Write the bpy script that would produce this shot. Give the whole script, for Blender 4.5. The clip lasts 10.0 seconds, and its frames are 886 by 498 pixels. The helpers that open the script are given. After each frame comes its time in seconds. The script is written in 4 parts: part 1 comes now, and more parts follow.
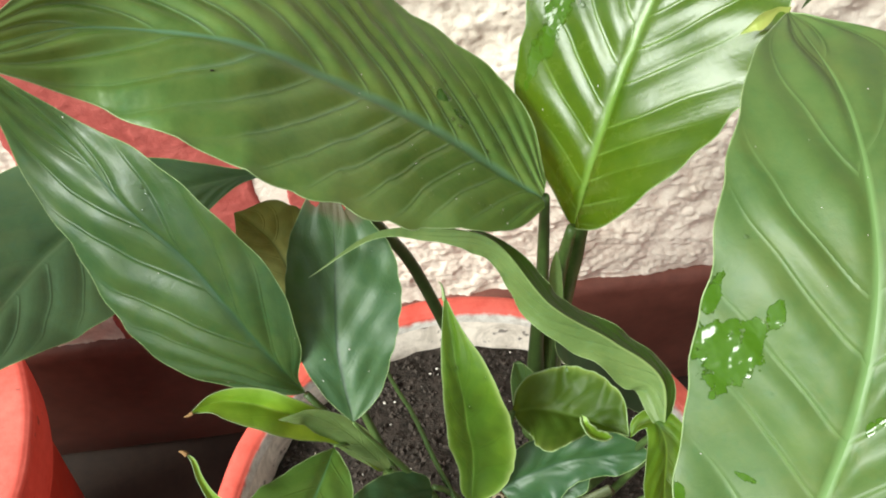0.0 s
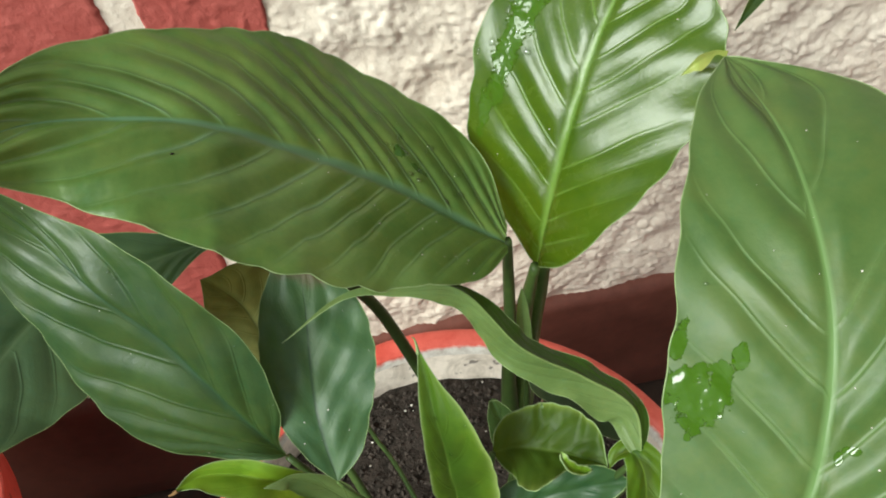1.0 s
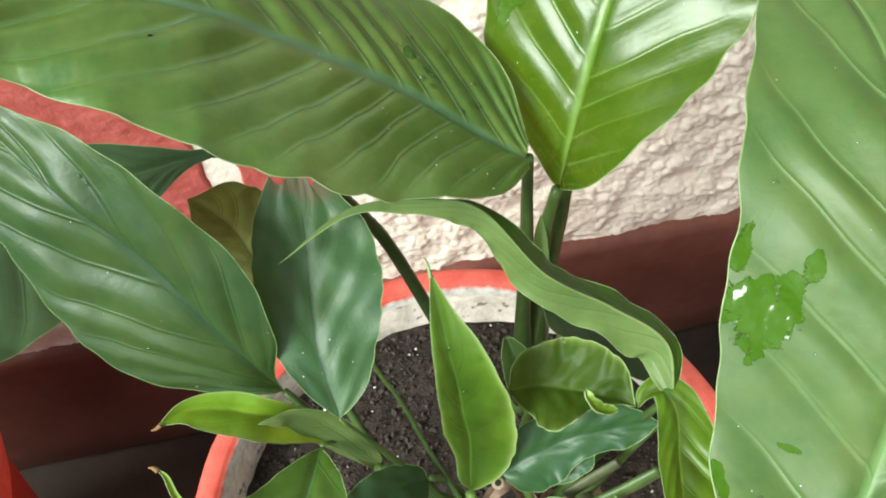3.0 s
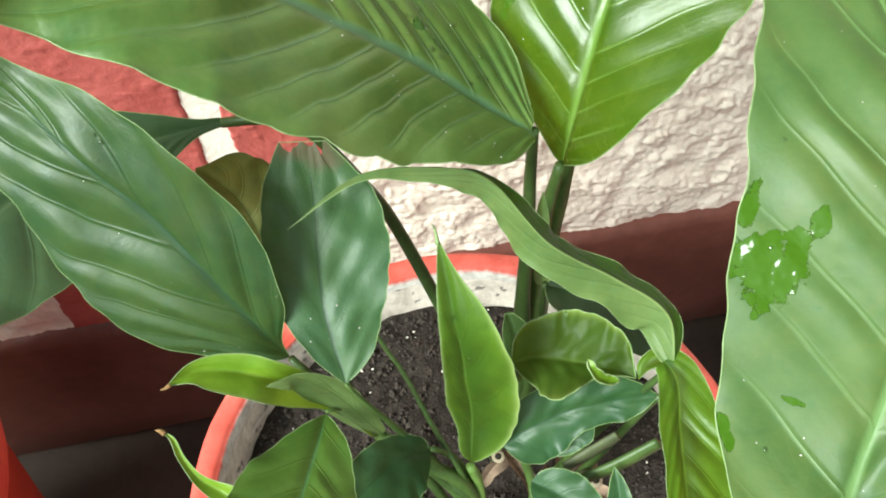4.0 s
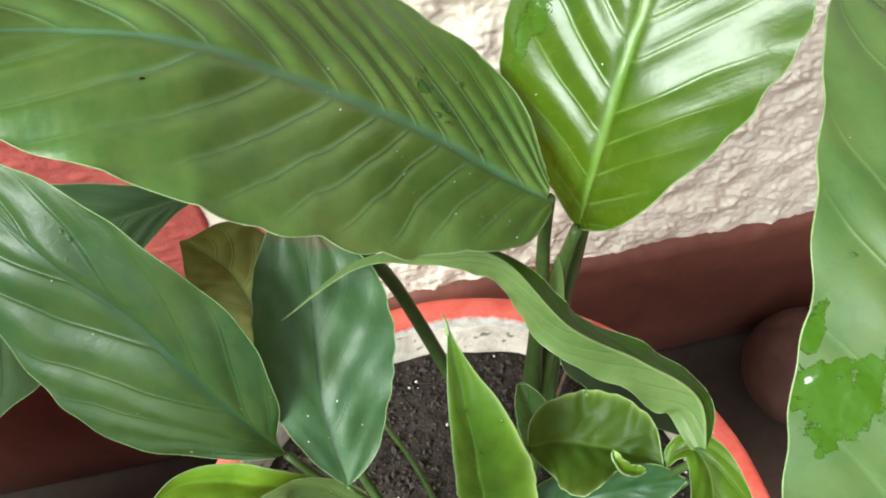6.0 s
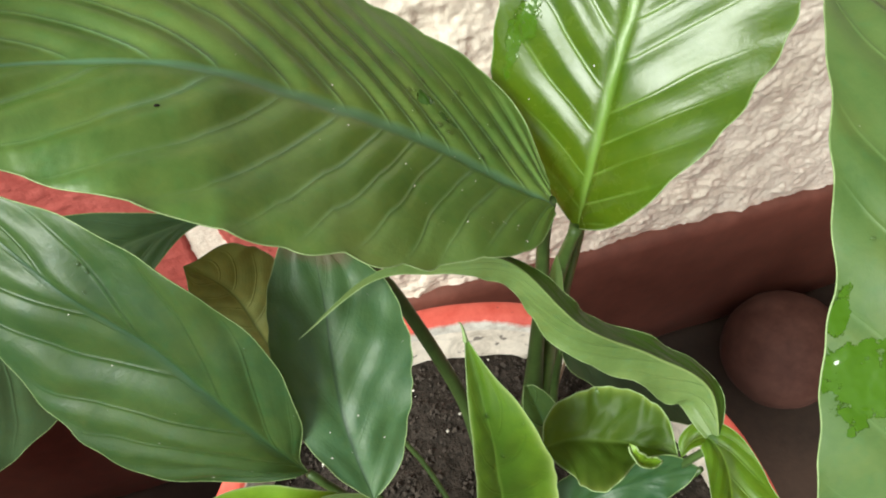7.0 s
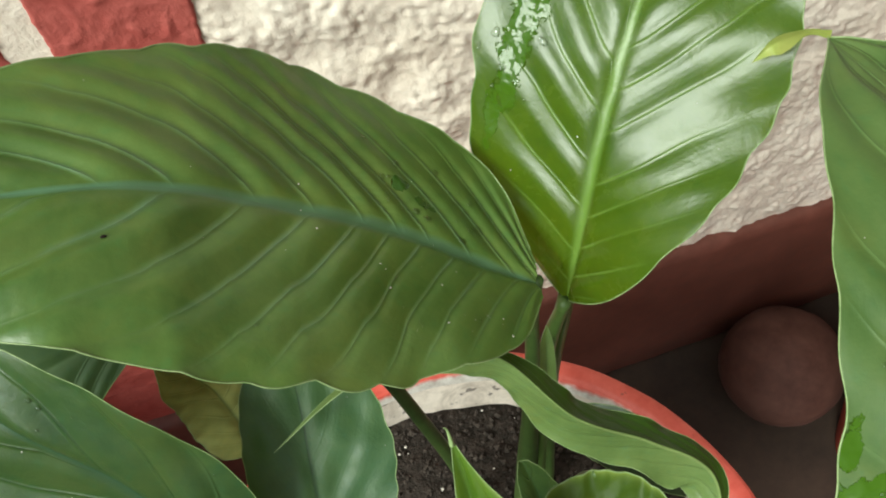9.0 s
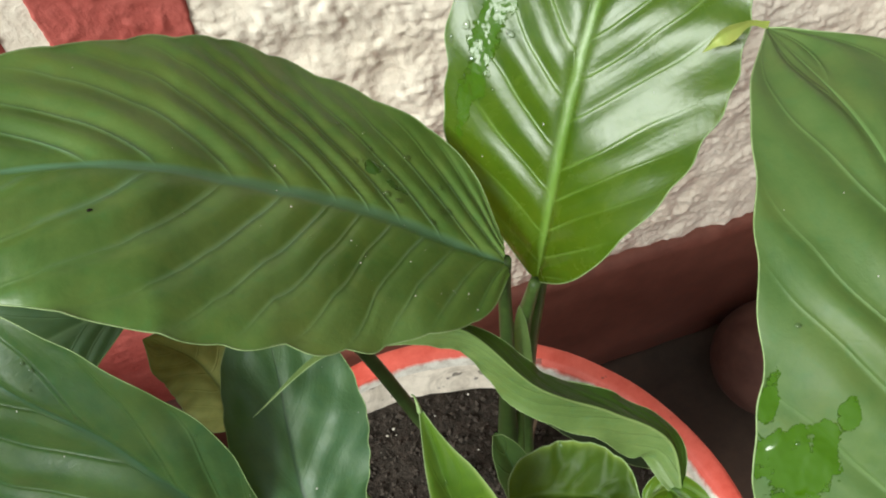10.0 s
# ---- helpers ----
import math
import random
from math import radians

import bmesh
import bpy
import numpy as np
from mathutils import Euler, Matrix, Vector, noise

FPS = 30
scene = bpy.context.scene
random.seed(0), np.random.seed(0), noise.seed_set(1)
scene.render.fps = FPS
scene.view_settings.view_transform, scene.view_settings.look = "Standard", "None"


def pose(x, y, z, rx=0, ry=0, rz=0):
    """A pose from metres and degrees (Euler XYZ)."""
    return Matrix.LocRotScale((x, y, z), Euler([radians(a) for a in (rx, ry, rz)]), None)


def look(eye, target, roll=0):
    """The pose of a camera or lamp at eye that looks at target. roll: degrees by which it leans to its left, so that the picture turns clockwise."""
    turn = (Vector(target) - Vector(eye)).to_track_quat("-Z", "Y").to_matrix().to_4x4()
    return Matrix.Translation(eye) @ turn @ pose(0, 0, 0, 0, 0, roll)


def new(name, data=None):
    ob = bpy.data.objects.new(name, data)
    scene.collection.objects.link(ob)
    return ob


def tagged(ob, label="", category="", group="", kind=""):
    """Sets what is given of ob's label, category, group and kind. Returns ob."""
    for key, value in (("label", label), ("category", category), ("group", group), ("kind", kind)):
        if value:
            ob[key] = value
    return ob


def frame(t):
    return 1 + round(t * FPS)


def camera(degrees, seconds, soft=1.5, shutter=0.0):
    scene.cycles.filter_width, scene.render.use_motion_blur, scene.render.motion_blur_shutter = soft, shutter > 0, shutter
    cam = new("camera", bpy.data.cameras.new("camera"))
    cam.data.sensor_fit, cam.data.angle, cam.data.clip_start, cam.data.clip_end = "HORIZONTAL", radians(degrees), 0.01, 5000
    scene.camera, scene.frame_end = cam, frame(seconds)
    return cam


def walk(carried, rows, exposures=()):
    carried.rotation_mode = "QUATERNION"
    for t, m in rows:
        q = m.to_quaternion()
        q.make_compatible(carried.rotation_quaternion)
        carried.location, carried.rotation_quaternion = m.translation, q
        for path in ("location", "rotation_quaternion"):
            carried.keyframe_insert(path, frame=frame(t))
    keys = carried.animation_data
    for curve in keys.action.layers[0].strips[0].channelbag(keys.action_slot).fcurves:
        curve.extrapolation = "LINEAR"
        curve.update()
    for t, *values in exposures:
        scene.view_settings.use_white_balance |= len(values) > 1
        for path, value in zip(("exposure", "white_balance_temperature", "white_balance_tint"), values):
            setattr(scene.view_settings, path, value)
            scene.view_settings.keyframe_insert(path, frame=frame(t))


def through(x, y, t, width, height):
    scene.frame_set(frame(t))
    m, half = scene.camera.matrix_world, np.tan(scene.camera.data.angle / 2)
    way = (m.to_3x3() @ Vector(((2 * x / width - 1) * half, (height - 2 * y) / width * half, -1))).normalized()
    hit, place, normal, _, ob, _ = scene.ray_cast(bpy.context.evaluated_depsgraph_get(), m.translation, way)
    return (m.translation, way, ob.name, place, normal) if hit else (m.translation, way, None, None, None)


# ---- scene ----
cam = camera(58.0, 10.0, soft=1.9)
# seconds, eye in metres, turn in degrees
ROWS = [
    (0.0, 0.0014, 0.0011, 0.7556, 36.85, -0.51, -8.08),
    (0.5, -0.0136, 0.0109, 0.7551, 37.19, -0.80, -10.69),
    (1.0, -0.0004, 0.0107, 0.7691, 37.72, -0.08, -13.63),
    (1.5, 0.0183, 0.0121, 0.7380, 36.86, 0.53, -14.69),
    (2.0, 0.0193, 0.0107, 0.7448, 37.39, 1.77, -13.16),
    (2.5, 0.0143, 0.0210, 0.7435, 35.19, 0.45, -12.28),
    (3.0, -0.0048, 0.0181, 0.7338, 35.01, -0.52, -13.38),
    (3.2, -0.0138, 0.0120, 0.7332, 35.05, -0.90, -13.32),
    (4.3, -0.0128, 0.0078, 0.7241, 35.29, -1.59, -13.29),
    (4.5, -0.0074, 0.0092, 0.7205, 35.12, -1.50, -13.31),
    (5.0, -0.0036, 0.0100, 0.7235, 35.00, -1.54, -13.31),
    (5.5, -0.0002, 0.0205, 0.7244, 35.01, -1.50, -13.63),
    (6.0, -0.0091, 0.0462, 0.7252, 34.97, -1.52, -14.05),
    (6.2, -0.0158, 0.0502, 0.7203, 35.18, -1.51, -14.73),
    (7.3, -0.0262, 0.0498, 0.7375, 35.63, -1.64, -19.09),
    (7.5, -0.0294, 0.0496, 0.7484, 36.12, -1.51, -18.89),
    (8.0, -0.0315, 0.0517, 0.7331, 36.30, -1.29, -19.04),
    (8.5, -0.0238, 0.0729, 0.7359, 36.06, -1.23, -19.99),
    (9.0, -0.0092, 0.0780, 0.7318, 35.60, -0.66, -20.57),
    (9.5, -0.0056, 0.0712, 0.7477, 35.46, -0.36, -20.42),
    (10.0, -0.0032, 0.0608, 0.7407, 35.55, -0.28, -20.24),
]
EXPOSURES = [(0.0, 0.57, 6250, -1), (0.5, 0.57, 6250, -1), (1.0, 0.15, 6250, -3), (1.5, 0.47, 6150, -4), (2.0, 0.59, 6150, -6), (3.0, 0.63, 6100, -4), (4.5, 0.79, 5900, -7), (5.5, 0.79, 5680, -7), (6.0, 0.63, 6000, -4),
             (7.5, 0.31, 6350, -2), (8.0, 0.11, 6300, -2), (8.5, 0.39, 6350, 1), (9.0, 0.11, 6300, -5), (9.5, 0.16, 6250, -5), (10.0, 0.15, 6250, -3)]
walk(cam, [(t, pose(x, y, z, rx, ry, rz)) for t, x, y, z, rx, ry, rz in ROWS], EXPOSURES)

# ---- light ----
world = bpy.data.worlds.new("sky")
scene.world = world
world.use_nodes = True
wn = world.node_tree
sky = wn.nodes.new("ShaderNodeTexSky")
sky.sky_type = "NISHITA"
sky.sun_disc = False
sky.sun_elevation, sky.sun_rotation = radians(39), radians(-119)
sky.altitude, sky.air_density, sky.dust_density = 300, 1.0, 3.0
wn.nodes["Background"].inputs["Strength"].default_value = 0.15
haze = wn.nodes.new("ShaderNodeHueSaturation")
haze.inputs["Saturation"].default_value = 0.18
wn.links.new(sky.outputs[0], haze.inputs["Color"])
wn.links.new(haze.outputs[0], wn.nodes["Background"].inputs["Color"])
sun = new("sun", bpy.data.lights.new("sun", "SUN"))
sun.data.energy, sun.data.angle, sun.data.color = 4.9, radians(26), (1.0, 0.96, 0.90)
sun.matrix_world = look((-0.68, -0.38, 0.63), (0, 0, 0))


# ---- materials ----
class Nodes:
    """A short way to write a node material."""

    def __init__(self, name):
        self.mat = bpy.data.materials.new(name)
        self.mat.use_nodes = True
        self.t = self.mat.node_tree
        self.bsdf = self.t.nodes["Principled BSDF"]
        self.out = self.t.nodes["Material Output"]

    def put(self, socket, value):
        if isinstance(value, bpy.types.NodeSocket):
            self.t.links.new(value, socket)
        elif value is not None:
            socket.default_value = value

    def set(self, **kw):
        for key, value in kw.items():
            self.put(self.bsdf.inputs[key.replace("_", " ")], value)

    def math(self, op, a, b=None, c=None, clamp=False):
        n = self.t.nodes.new("ShaderNodeMath")
        n.operation, n.use_clamp = op, clamp
        for i, value in enumerate((a, b, c)):
            self.put(n.inputs[i], value)
        return n.outputs[0]

    def coords(self, kind="Object"):
        return self.t.nodes.new("ShaderNodeTexCoord").outputs[kind]

    def noise(self, scale, detail=4.0, rough=0.55, vec=None, distort=0.0, dims="3D"):
        n = self.t.nodes.new("ShaderNodeTexNoise")
        n.inputs["Scale"].default_value, n.inputs["Detail"].default_value = scale, detail
        n.inputs["Roughness"].default_value, n.inputs["Distortion"].default_value = rough, distort
        self.put(n.inputs["Vector"], vec if vec is not None else self.coords())
        return n.outputs["Fac"]

    def voronoi(self, scale, vec=None, feature="F1"):
        n = self.t.nodes.new("ShaderNodeTexVoronoi")
        n.feature = feature
        n.inputs["Scale"].default_value = scale
        self.put(n.inputs["Vector"], vec if vec is not None else self.coords())
        return n.outputs["Distance"]

    def ramp(self, fac, *stops):
        n = self.t.nodes.new("ShaderNodeValToRGB")
        while len(n.color_ramp.elements) < len(stops):
            n.color_ramp.elements.new(0.5)
        for e, (at, col) in zip(n.color_ramp.elements, stops):
            e.position = at
            e.color = (*col, 1) if hasattr(col, "__len__") else (col, col, col, 1)
        self.put(n.inputs[0], fac)
        return n.outputs[0]

    def mix(self, fac, a, b):
        n = self.t.nodes.new("ShaderNodeMix")
        n.data_type = "RGBA"
        for s, value in ((n.inputs[0], fac), (n.inputs[6], a), (n.inputs[7], b)):
            if isinstance(value, tuple) and len(value) == 3:
                value = (*value, 1)
            self.put(s, value)
        return n.outputs[2]

    def bump(self, height, strength=0.4, distance=0.001):
        n = self.t.nodes.new("ShaderNodeBump")
        n.inputs["Strength"].default_value, n.inputs["Distance"].default_value = strength, distance
        self.put(n.inputs["Height"], height)
        self.put(self.bsdf.inputs["Normal"], n.outputs[0])
        return n.outputs[0]


def leaf_material(name, dark, light, rib, rough=0.40, through=0.25, glow=(0.20, 0.36, 0.03), veined=0.3, line=None, edge=None, core=None, wet=(), film=(0.03, 0.12, 0.005),
                  relief=0.5, grain=1.0, shine=0.5, broad=0.085, ribbed=1.2, back=None, coat=0.0, brown=None):
    """wet lists patches of water (u, v, half length, half width); core is (colour, width) of a darker middle; back is
    the colour of the right half;
    brown is the share of the length from which the blade has withered."""
    m = Nodes(name)
    sep = m.t.nodes.new("ShaderNodeSeparateXYZ")
    m.put(sep.inputs[0], m.coords("UV"))
    u = sep.outputs[0]
    across = m.math("SUBTRACT", m.math("MULTIPLY", sep.outputs[1], 2.0), 1.0)
    v = m.math("ABSOLUTE", across)
    lines = m.t.nodes.new("ShaderNodeUVMap")
    lines.uv_map = "veins"
    sep2 = m.t.nodes.new("ShaderNodeSeparateXYZ")
    m.put(sep2.inputs[0], lines.outputs[0])
    ph = m.math("ADD", sep2.outputs[0], 20.0)
    d = m.math("SUBTRACT", 0.5, m.math("ABSOLUTE", m.math("SUBTRACT", m.math("FRACT", ph), 0.5)))
    inward = m.math("SUBTRACT", 1.0, m.math("MULTIPLY", v, v), clamp=True)
    vein = m.math("SUBTRACT", 1.0, m.math("DIVIDE", d, broad), clamp=True)
    vein = m.math("MULTIPLY", m.math("MULTIPLY", m.math("MULTIPLY", vein, vein), inward), m.math("MULTIPLY", v, 9.0, clamp=True))
    fine = m.math("ABSOLUTE", m.math("SUBTRACT", m.math("FRACT", m.math("MULTIPLY", ph, 6.0)), 0.5))
    mid = m.math("SUBTRACT", 1.0, m.math("DIVIDE", v, m.math("ADD", 0.006, m.math("MULTIPLY", m.math("SUBTRACT", 1.0, u), 0.080))), clamp=True)
    big = m.noise(26, 4, 0.6, distort=0.3)
    small = m.noise(240, 5, 0.65)
    skin = m.noise(1100, 3, 0.6)
    cloud = m.noise(75, 5, 0.68, distort=0.5)
    f = m.math("ADD", m.math("MULTIPLY", big, 0.55), m.math("ADD", m.math("MULTIPLY", cloud, 0.25), m.math("MULTIPLY", small, 0.20)))
    col = m.mix(m.ramp(f, (0.36, 0.0), (0.65, 1.0)), dark, light)
    tone = m.noise(48, 4, 0.65, distort=0.6)
    col = m.mix(m.ramp(tone, (0.48, 0.0), (0.70, 0.45)), col, (light[0] * 1.15, light[1] * 0.92, light[2] * 0.8))
    col = m.mix(m.ramp(m.noise(31, 3, 0.6, vec=m.coords("Generated"), distort=0.4), (0.54, 0.0), (0.75, 0.3)), col, (dark[0] * 0.9, light[1] * 0.85, dark[2] * 2.6))
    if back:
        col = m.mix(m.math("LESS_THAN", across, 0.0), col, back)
    if core:
        c = m.math("SUBTRACT", 1.0, m.math("DIVIDE", m.math("ADD", v, m.math("MULTIPLY", m.math("SUBTRACT", cloud, 0.5), 0.9)), core[1]), clamp=True)
        c = m.math("MULTIPLY", c, m.math("SUBTRACT", 1.35, u, clamp=True))
        col = m.mix(m.math("MULTIPLY", c, 1.5, clamp=True), col, core[0])
    col = m.mix(m.math("MULTIPLY", fine, 0.12), col, dark)
    col = m.mix(m.math("MULTIPLY", m.math("MULTIPLY", vein, m.ramp(m.noise(38, 3, 0.6), (0.38, 0.25), (0.62, 1.0))), veined), col, line or dark)
    col = m.mix(m.math("MULTIPLY", mid, ribbed, clamp=True), col, rib)
    if brown:
        col = m.mix(m.ramp(m.math("ADD", u, m.math("MULTIPLY", m.math("SUBTRACT", cloud, 0.5), 0.35)), (brown, 0.0), (brown + 0.14, 0.85)), col, (0.085, 0.060, 0.036))
    if edge:
        col = m.mix(m.math("MULTIPLY", m.math("POWER", v, 18.0), 0.9), col, edge)
    r = m.math("ADD", rough - 0.10, m.math("MULTIPLY", cloud, 0.20))
    h = m.math("ADD", m.math("MULTIPLY", vein, -0.9 * relief), m.math("MULTIPLY", fine, 0.04))
    h = m.math("ADD", h, m.math("MULTIPLY", small, 0.16 * grain))
    h = m.math("ADD", h, m.math("MULTIPLY", skin, 0.06 * grain))
    h = m.math("ADD", h, m.math("MULTIPLY", cloud, 0.45 * grain))
    h = m.math("ADD", h, m.math("MULTIPLY", mid, 0.5 * relief))
    gloss = shine
    if wet:
        # films of water with ragged outlines
        field = -9.0
        for wu, wv, lu, lv in wet:
            du = m.math("DIVIDE", m.math("SUBTRACT", u, wu), lu)
            dv = m.math("DIVIDE", m.math("SUBTRACT", sep.outputs[1], wv), lv)
            field = m.math("MAXIMUM", m.math("SUBTRACT", 1.0, m.math("ADD", m.math("MULTIPLY", du, du), m.math("MULTIPLY", dv, dv))), field)
        n = m.math("MULTIPLY", m.math("SUBTRACT", m.noise(190, 5, 0.65), 0.5), 4.4)
        wetness = m.math("MULTIPLY", m.math("ADD", field, n), 6.0, clamp=True)
        gloss = m.math("SUBTRACT", shine, m.math("MULTIPLY", wetness, shine * 0.25))
        r = m.mix(wetness, r, (0.10, 0.10, 0.10))
        col = m.mix(wetness, col, film)
        h = m.math("ADD", m.math("MULTIPLY", h, m.math("SUBTRACT", 1.0, m.math("MULTIPLY", wetness, 0.7))), m.math("MULTIPLY", wetness, m.math("ADD", 0.4, m.math("MULTIPLY", m.noise(130, 2, 0.5), 3.2))))
    m.set(Base_Color=col, Roughness=r, Specular_IOR_Level=gloss, Coat_Weight=coat, Coat_Roughness=0.16)
    nrm = m.bump(h, 0.5, 0.0010)
    m.put(m.bsdf.inputs["Coat Normal"], nrm)
    tr = m.t.nodes.new("ShaderNodeBsdfTranslucent")
    m.put(tr.inputs["Color"], m.mix(m.ramp(f, (0.34, 0.0), (0.66, 1.0)), (glow[0] * 0.7, glow[1] * 0.75, glow[2]), (glow[0] * 1.2, glow[1] * 1.1, glow[2])))
    m.put(tr.inputs["Normal"], nrm)
    mx = m.t.nodes.new("ShaderNodeMixShader")
    mx.inputs[0].default_value = through
    m.put(mx.inputs[1], m.bsdf.outputs[0])
    m.put(mx.inputs[2], tr.outputs[0])
    m.put(m.out.inputs["Surface"], mx.outputs[0])
    return m.mat


LEAF = leaf_material("leaf_green", (0.041, 0.096, 0.012), (0.088, 0.160, 0.024), (0.077, 0.180, 0.065), rough=0.42, through=0.30)
# sky sheen along veins and rib is painted in as a paler, bluish green
LEAF_BIG = leaf_material("leaf_broad_green", (0.047, 0.103, 0.0165), (0.116, 0.188, 0.0420), (0.082, 0.172, 0.090), rough=0.40, through=0.16, glow=(0.22, 0.38, 0.032), line=(0.150, 0.250, 0.165), relief=1.1, broad=0.12,
                         veined=0.55, ribbed=1.7, wet=((0.20, 0.36, 0.02, 0.02), (0.24, 0.32, 0.015, 0.03)), film=(0.031, 0.085, 0.014))
LEAF_DARK = leaf_material("leaf_deep_green", (0.010, 0.038, 0.0105), (0.044, 0.083, 0.0215), (0.020, 0.056, 0.025), rough=0.46, through=0.18, veined=0.32, line=(0.016, 0.044, 0.018), broad=0.08, shine=0.46, relief=1.2, grain=1.5)
LEAF_SHEEN = leaf_material("leaf_dark_smooth", (0.014, 0.048, 0.0162), (0.036, 0.086, 0.0308), (0.018, 0.052, 0.020), rough=0.44, through=0.14, veined=0.2, relief=0.2, shine=0.36, grain=1.3)
LEAF_WITHERED = leaf_material("leaf_dark_withering", (0.020, 0.060, 0.0190), (0.048, 0.100, 0.0330), (0.012, 0.036, 0.013), rough=0.50, through=0.14, veined=0.10, relief=0.12, shine=0.42, grain=1.5, brown=0.90)
# green taken down to stand for shade cast by the leaves above
LEAF_SHADE = leaf_material("leaf_shaded_dark", (0.022, 0.054, 0.019), (0.046, 0.090, 0.031), (0.072, 0.115, 0.050), rough=0.5, through=0.08, veined=0.1, ribbed=0.7)
# near-black green: the shade under the twisted leaf is put into the colour
LEAF_UNDERSHADE = leaf_material("leaf_undershade", (0.008, 0.024, 0.006), (0.018, 0.042, 0.010), (0.020, 0.040, 0.012), rough=0.5, through=0.05, veined=0.1)
LEAF_BRIGHT = leaf_material("leaf_young_glossy", (0.024, 0.059, 0.0026), (0.049, 0.095, 0.0045), (0.113, 0.20, 0.036), rough=0.26, through=0.22, glow=(0.309, 0.46, 0.022), line=(0.15, 0.25, 0.05),
                           veined=0.7, relief=0.35, grain=0.7, shine=0.32, wet=((0.66, 0.84, 0.14, 0.07), (0.50, 0.86, 0.10, 0.05), (0.38, 0.92, 0.07, 0.03)), film=(0.034, 0.090, 0.005))
LEAF_LIME = leaf_material("leaf_lime", (0.040, 0.097, 0.0054), (0.087, 0.166, 0.0108), (0.13, 0.23, 0.04), rough=0.40, through=0.26, glow=(0.20, 0.31, 0.02), edge=(0.34, 0.42, 0.14),
                          core=((0.030, 0.070, 0.006), 0.95), veined=0.15, ribbed=0.35)
LEAF_FRESH = leaf_material("leaf_fresh_lime", (0.108, 0.215, 0.0120), (0.203, 0.338, 0.0240), (0.15, 0.25, 0.04), rough=0.42, through=0.32, glow=(0.34, 0.48, 0.03), edge=(0.36, 0.44, 0.14), veined=0.1, relief=0.2)
LEAF_TIP = leaf_material("leaf_tip_yellow", (0.20, 0.26, 0.045), (0.36, 0.40, 0.115), (0.30, 0.34, 0.09), rough=0.45, through=0.22, glow=(0.34, 0.42, 0.05), veined=0.05, relief=0.1)
LEAF_GLOW = leaf_material("leaf_thin_bright", (0.046, 0.120, 0.005), (0.092, 0.195, 0.010), (0.10, 0.18, 0.02), rough=0.42, through=0.46, glow=(0.42, 0.62, 0.015), core=((0.030, 0.072, 0.007), 0.42), veined=0.25, relief=0.4)
LEAF_DUSTY = leaf_material("leaf_dusty_green", (0.038, 0.085, 0.0150), (0.086, 0.137, 0.0330), (0.113, 0.20, 0.058), rough=0.50, through=0.18, veined=0.55, relief=1.0, line=(0.160, 0.255, 0.090),
                           wet=((0.395, 0.915, 0.055, 0.085), (0.49, 0.975, 0.040, 0.028), (0.462, 0.775, 0.022, 0.028), (0.415, 0.825, 0.040, 0.045), (0.165, 0.97, 0.022, 0.030), (0.234, 0.76, 0.005, 0.04), (0.345, 0.425, 0.012, 0.022), (0.36, 0.38, 0.006, 0.045)), film=(0.040, 0.100, 0.001))
LEAF_SHEATH = leaf_material("leaf_sheath_pale", (0.125, 0.195, 0.060), (0.195, 0.275, 0.095), (0.12, 0.19, 0.05), rough=0.45, through=0.28, veined=0.15)
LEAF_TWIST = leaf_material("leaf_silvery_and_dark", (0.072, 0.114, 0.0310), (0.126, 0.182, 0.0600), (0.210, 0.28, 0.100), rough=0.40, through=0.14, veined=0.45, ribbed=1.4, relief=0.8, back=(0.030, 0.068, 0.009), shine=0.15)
LEAF_CUP = leaf_material("leaf_thin_green", (0.022, 0.052, 0.0050), (0.050, 0.092, 0.0110), (0.07, 0.12, 0.02), rough=0.48, through=0.30, glow=(0.24, 0.40, 0.02), edge=(0.26, 0.34, 0.08), veined=0.1, relief=0.2, shine=0.18)
LEAF_OLIVE = leaf_material("leaf_fading_olive", (0.150, 0.170, 0.050), (0.300, 0.310, 0.100), (0.10, 0.13, 0.04), rough=0.5, through=0.15, glow=(0.25, 0.3, 0.04), edge=(0.20, 0.20, 0.09))


def simple(name, lo, hi, scale, rough, bump=0.3, dist=0.001, fine=6.0, spec=0.4):
    m = Nodes(name)
    n1, n2 = m.noise(scale, 4, 0.6), m.noise(scale * fine, 5, 0.65)
    f = m.math("ADD", m.math("MULTIPLY", n1, 0.6), m.math("MULTIPLY", n2, 0.4))
    m.set(Base_Color=m.ramp(f, (0.36, lo), (0.64, hi)), Roughness=m.math("ADD", rough - 0.1, m.math("MULTIPLY", n2, 0.2)), Specular_IOR_Level=spec)
    m.bump(f, bump, dist)
    return m.mat


STEM = simple("petiole_green", (0.045, 0.085, 0.018), (0.090, 0.145, 0.036), 60, 0.42, 0.2, 0.0006)
STEM_DARK = simple("petiole_dark_green", (0.030, 0.056, 0.013), (0.060, 0.098, 0.024), 60, 0.46, 0.2, 0.0006)
STEM_LIGHT = simple("petiole_pale_green", (0.10, 0.19, 0.03), (0.20, 0.30, 0.08), 60, 0.4, 0.2, 0.0006)
MARGIN = simple("leaf_margin_pale", (0.12, 0.19, 0.06), (0.26, 0.33, 0.15), 200, 0.45)
TIP_DRY = simple("leaf_tip_dry", (0.10, 0.05, 0.02), (0.25, 0.14, 0.05), 300, 0.8)
DRY = simple("dry_sheath", (0.095, 0.060, 0.040), (0.30, 0.21, 0.145), 80, 0.85, 0.6, 0.001)
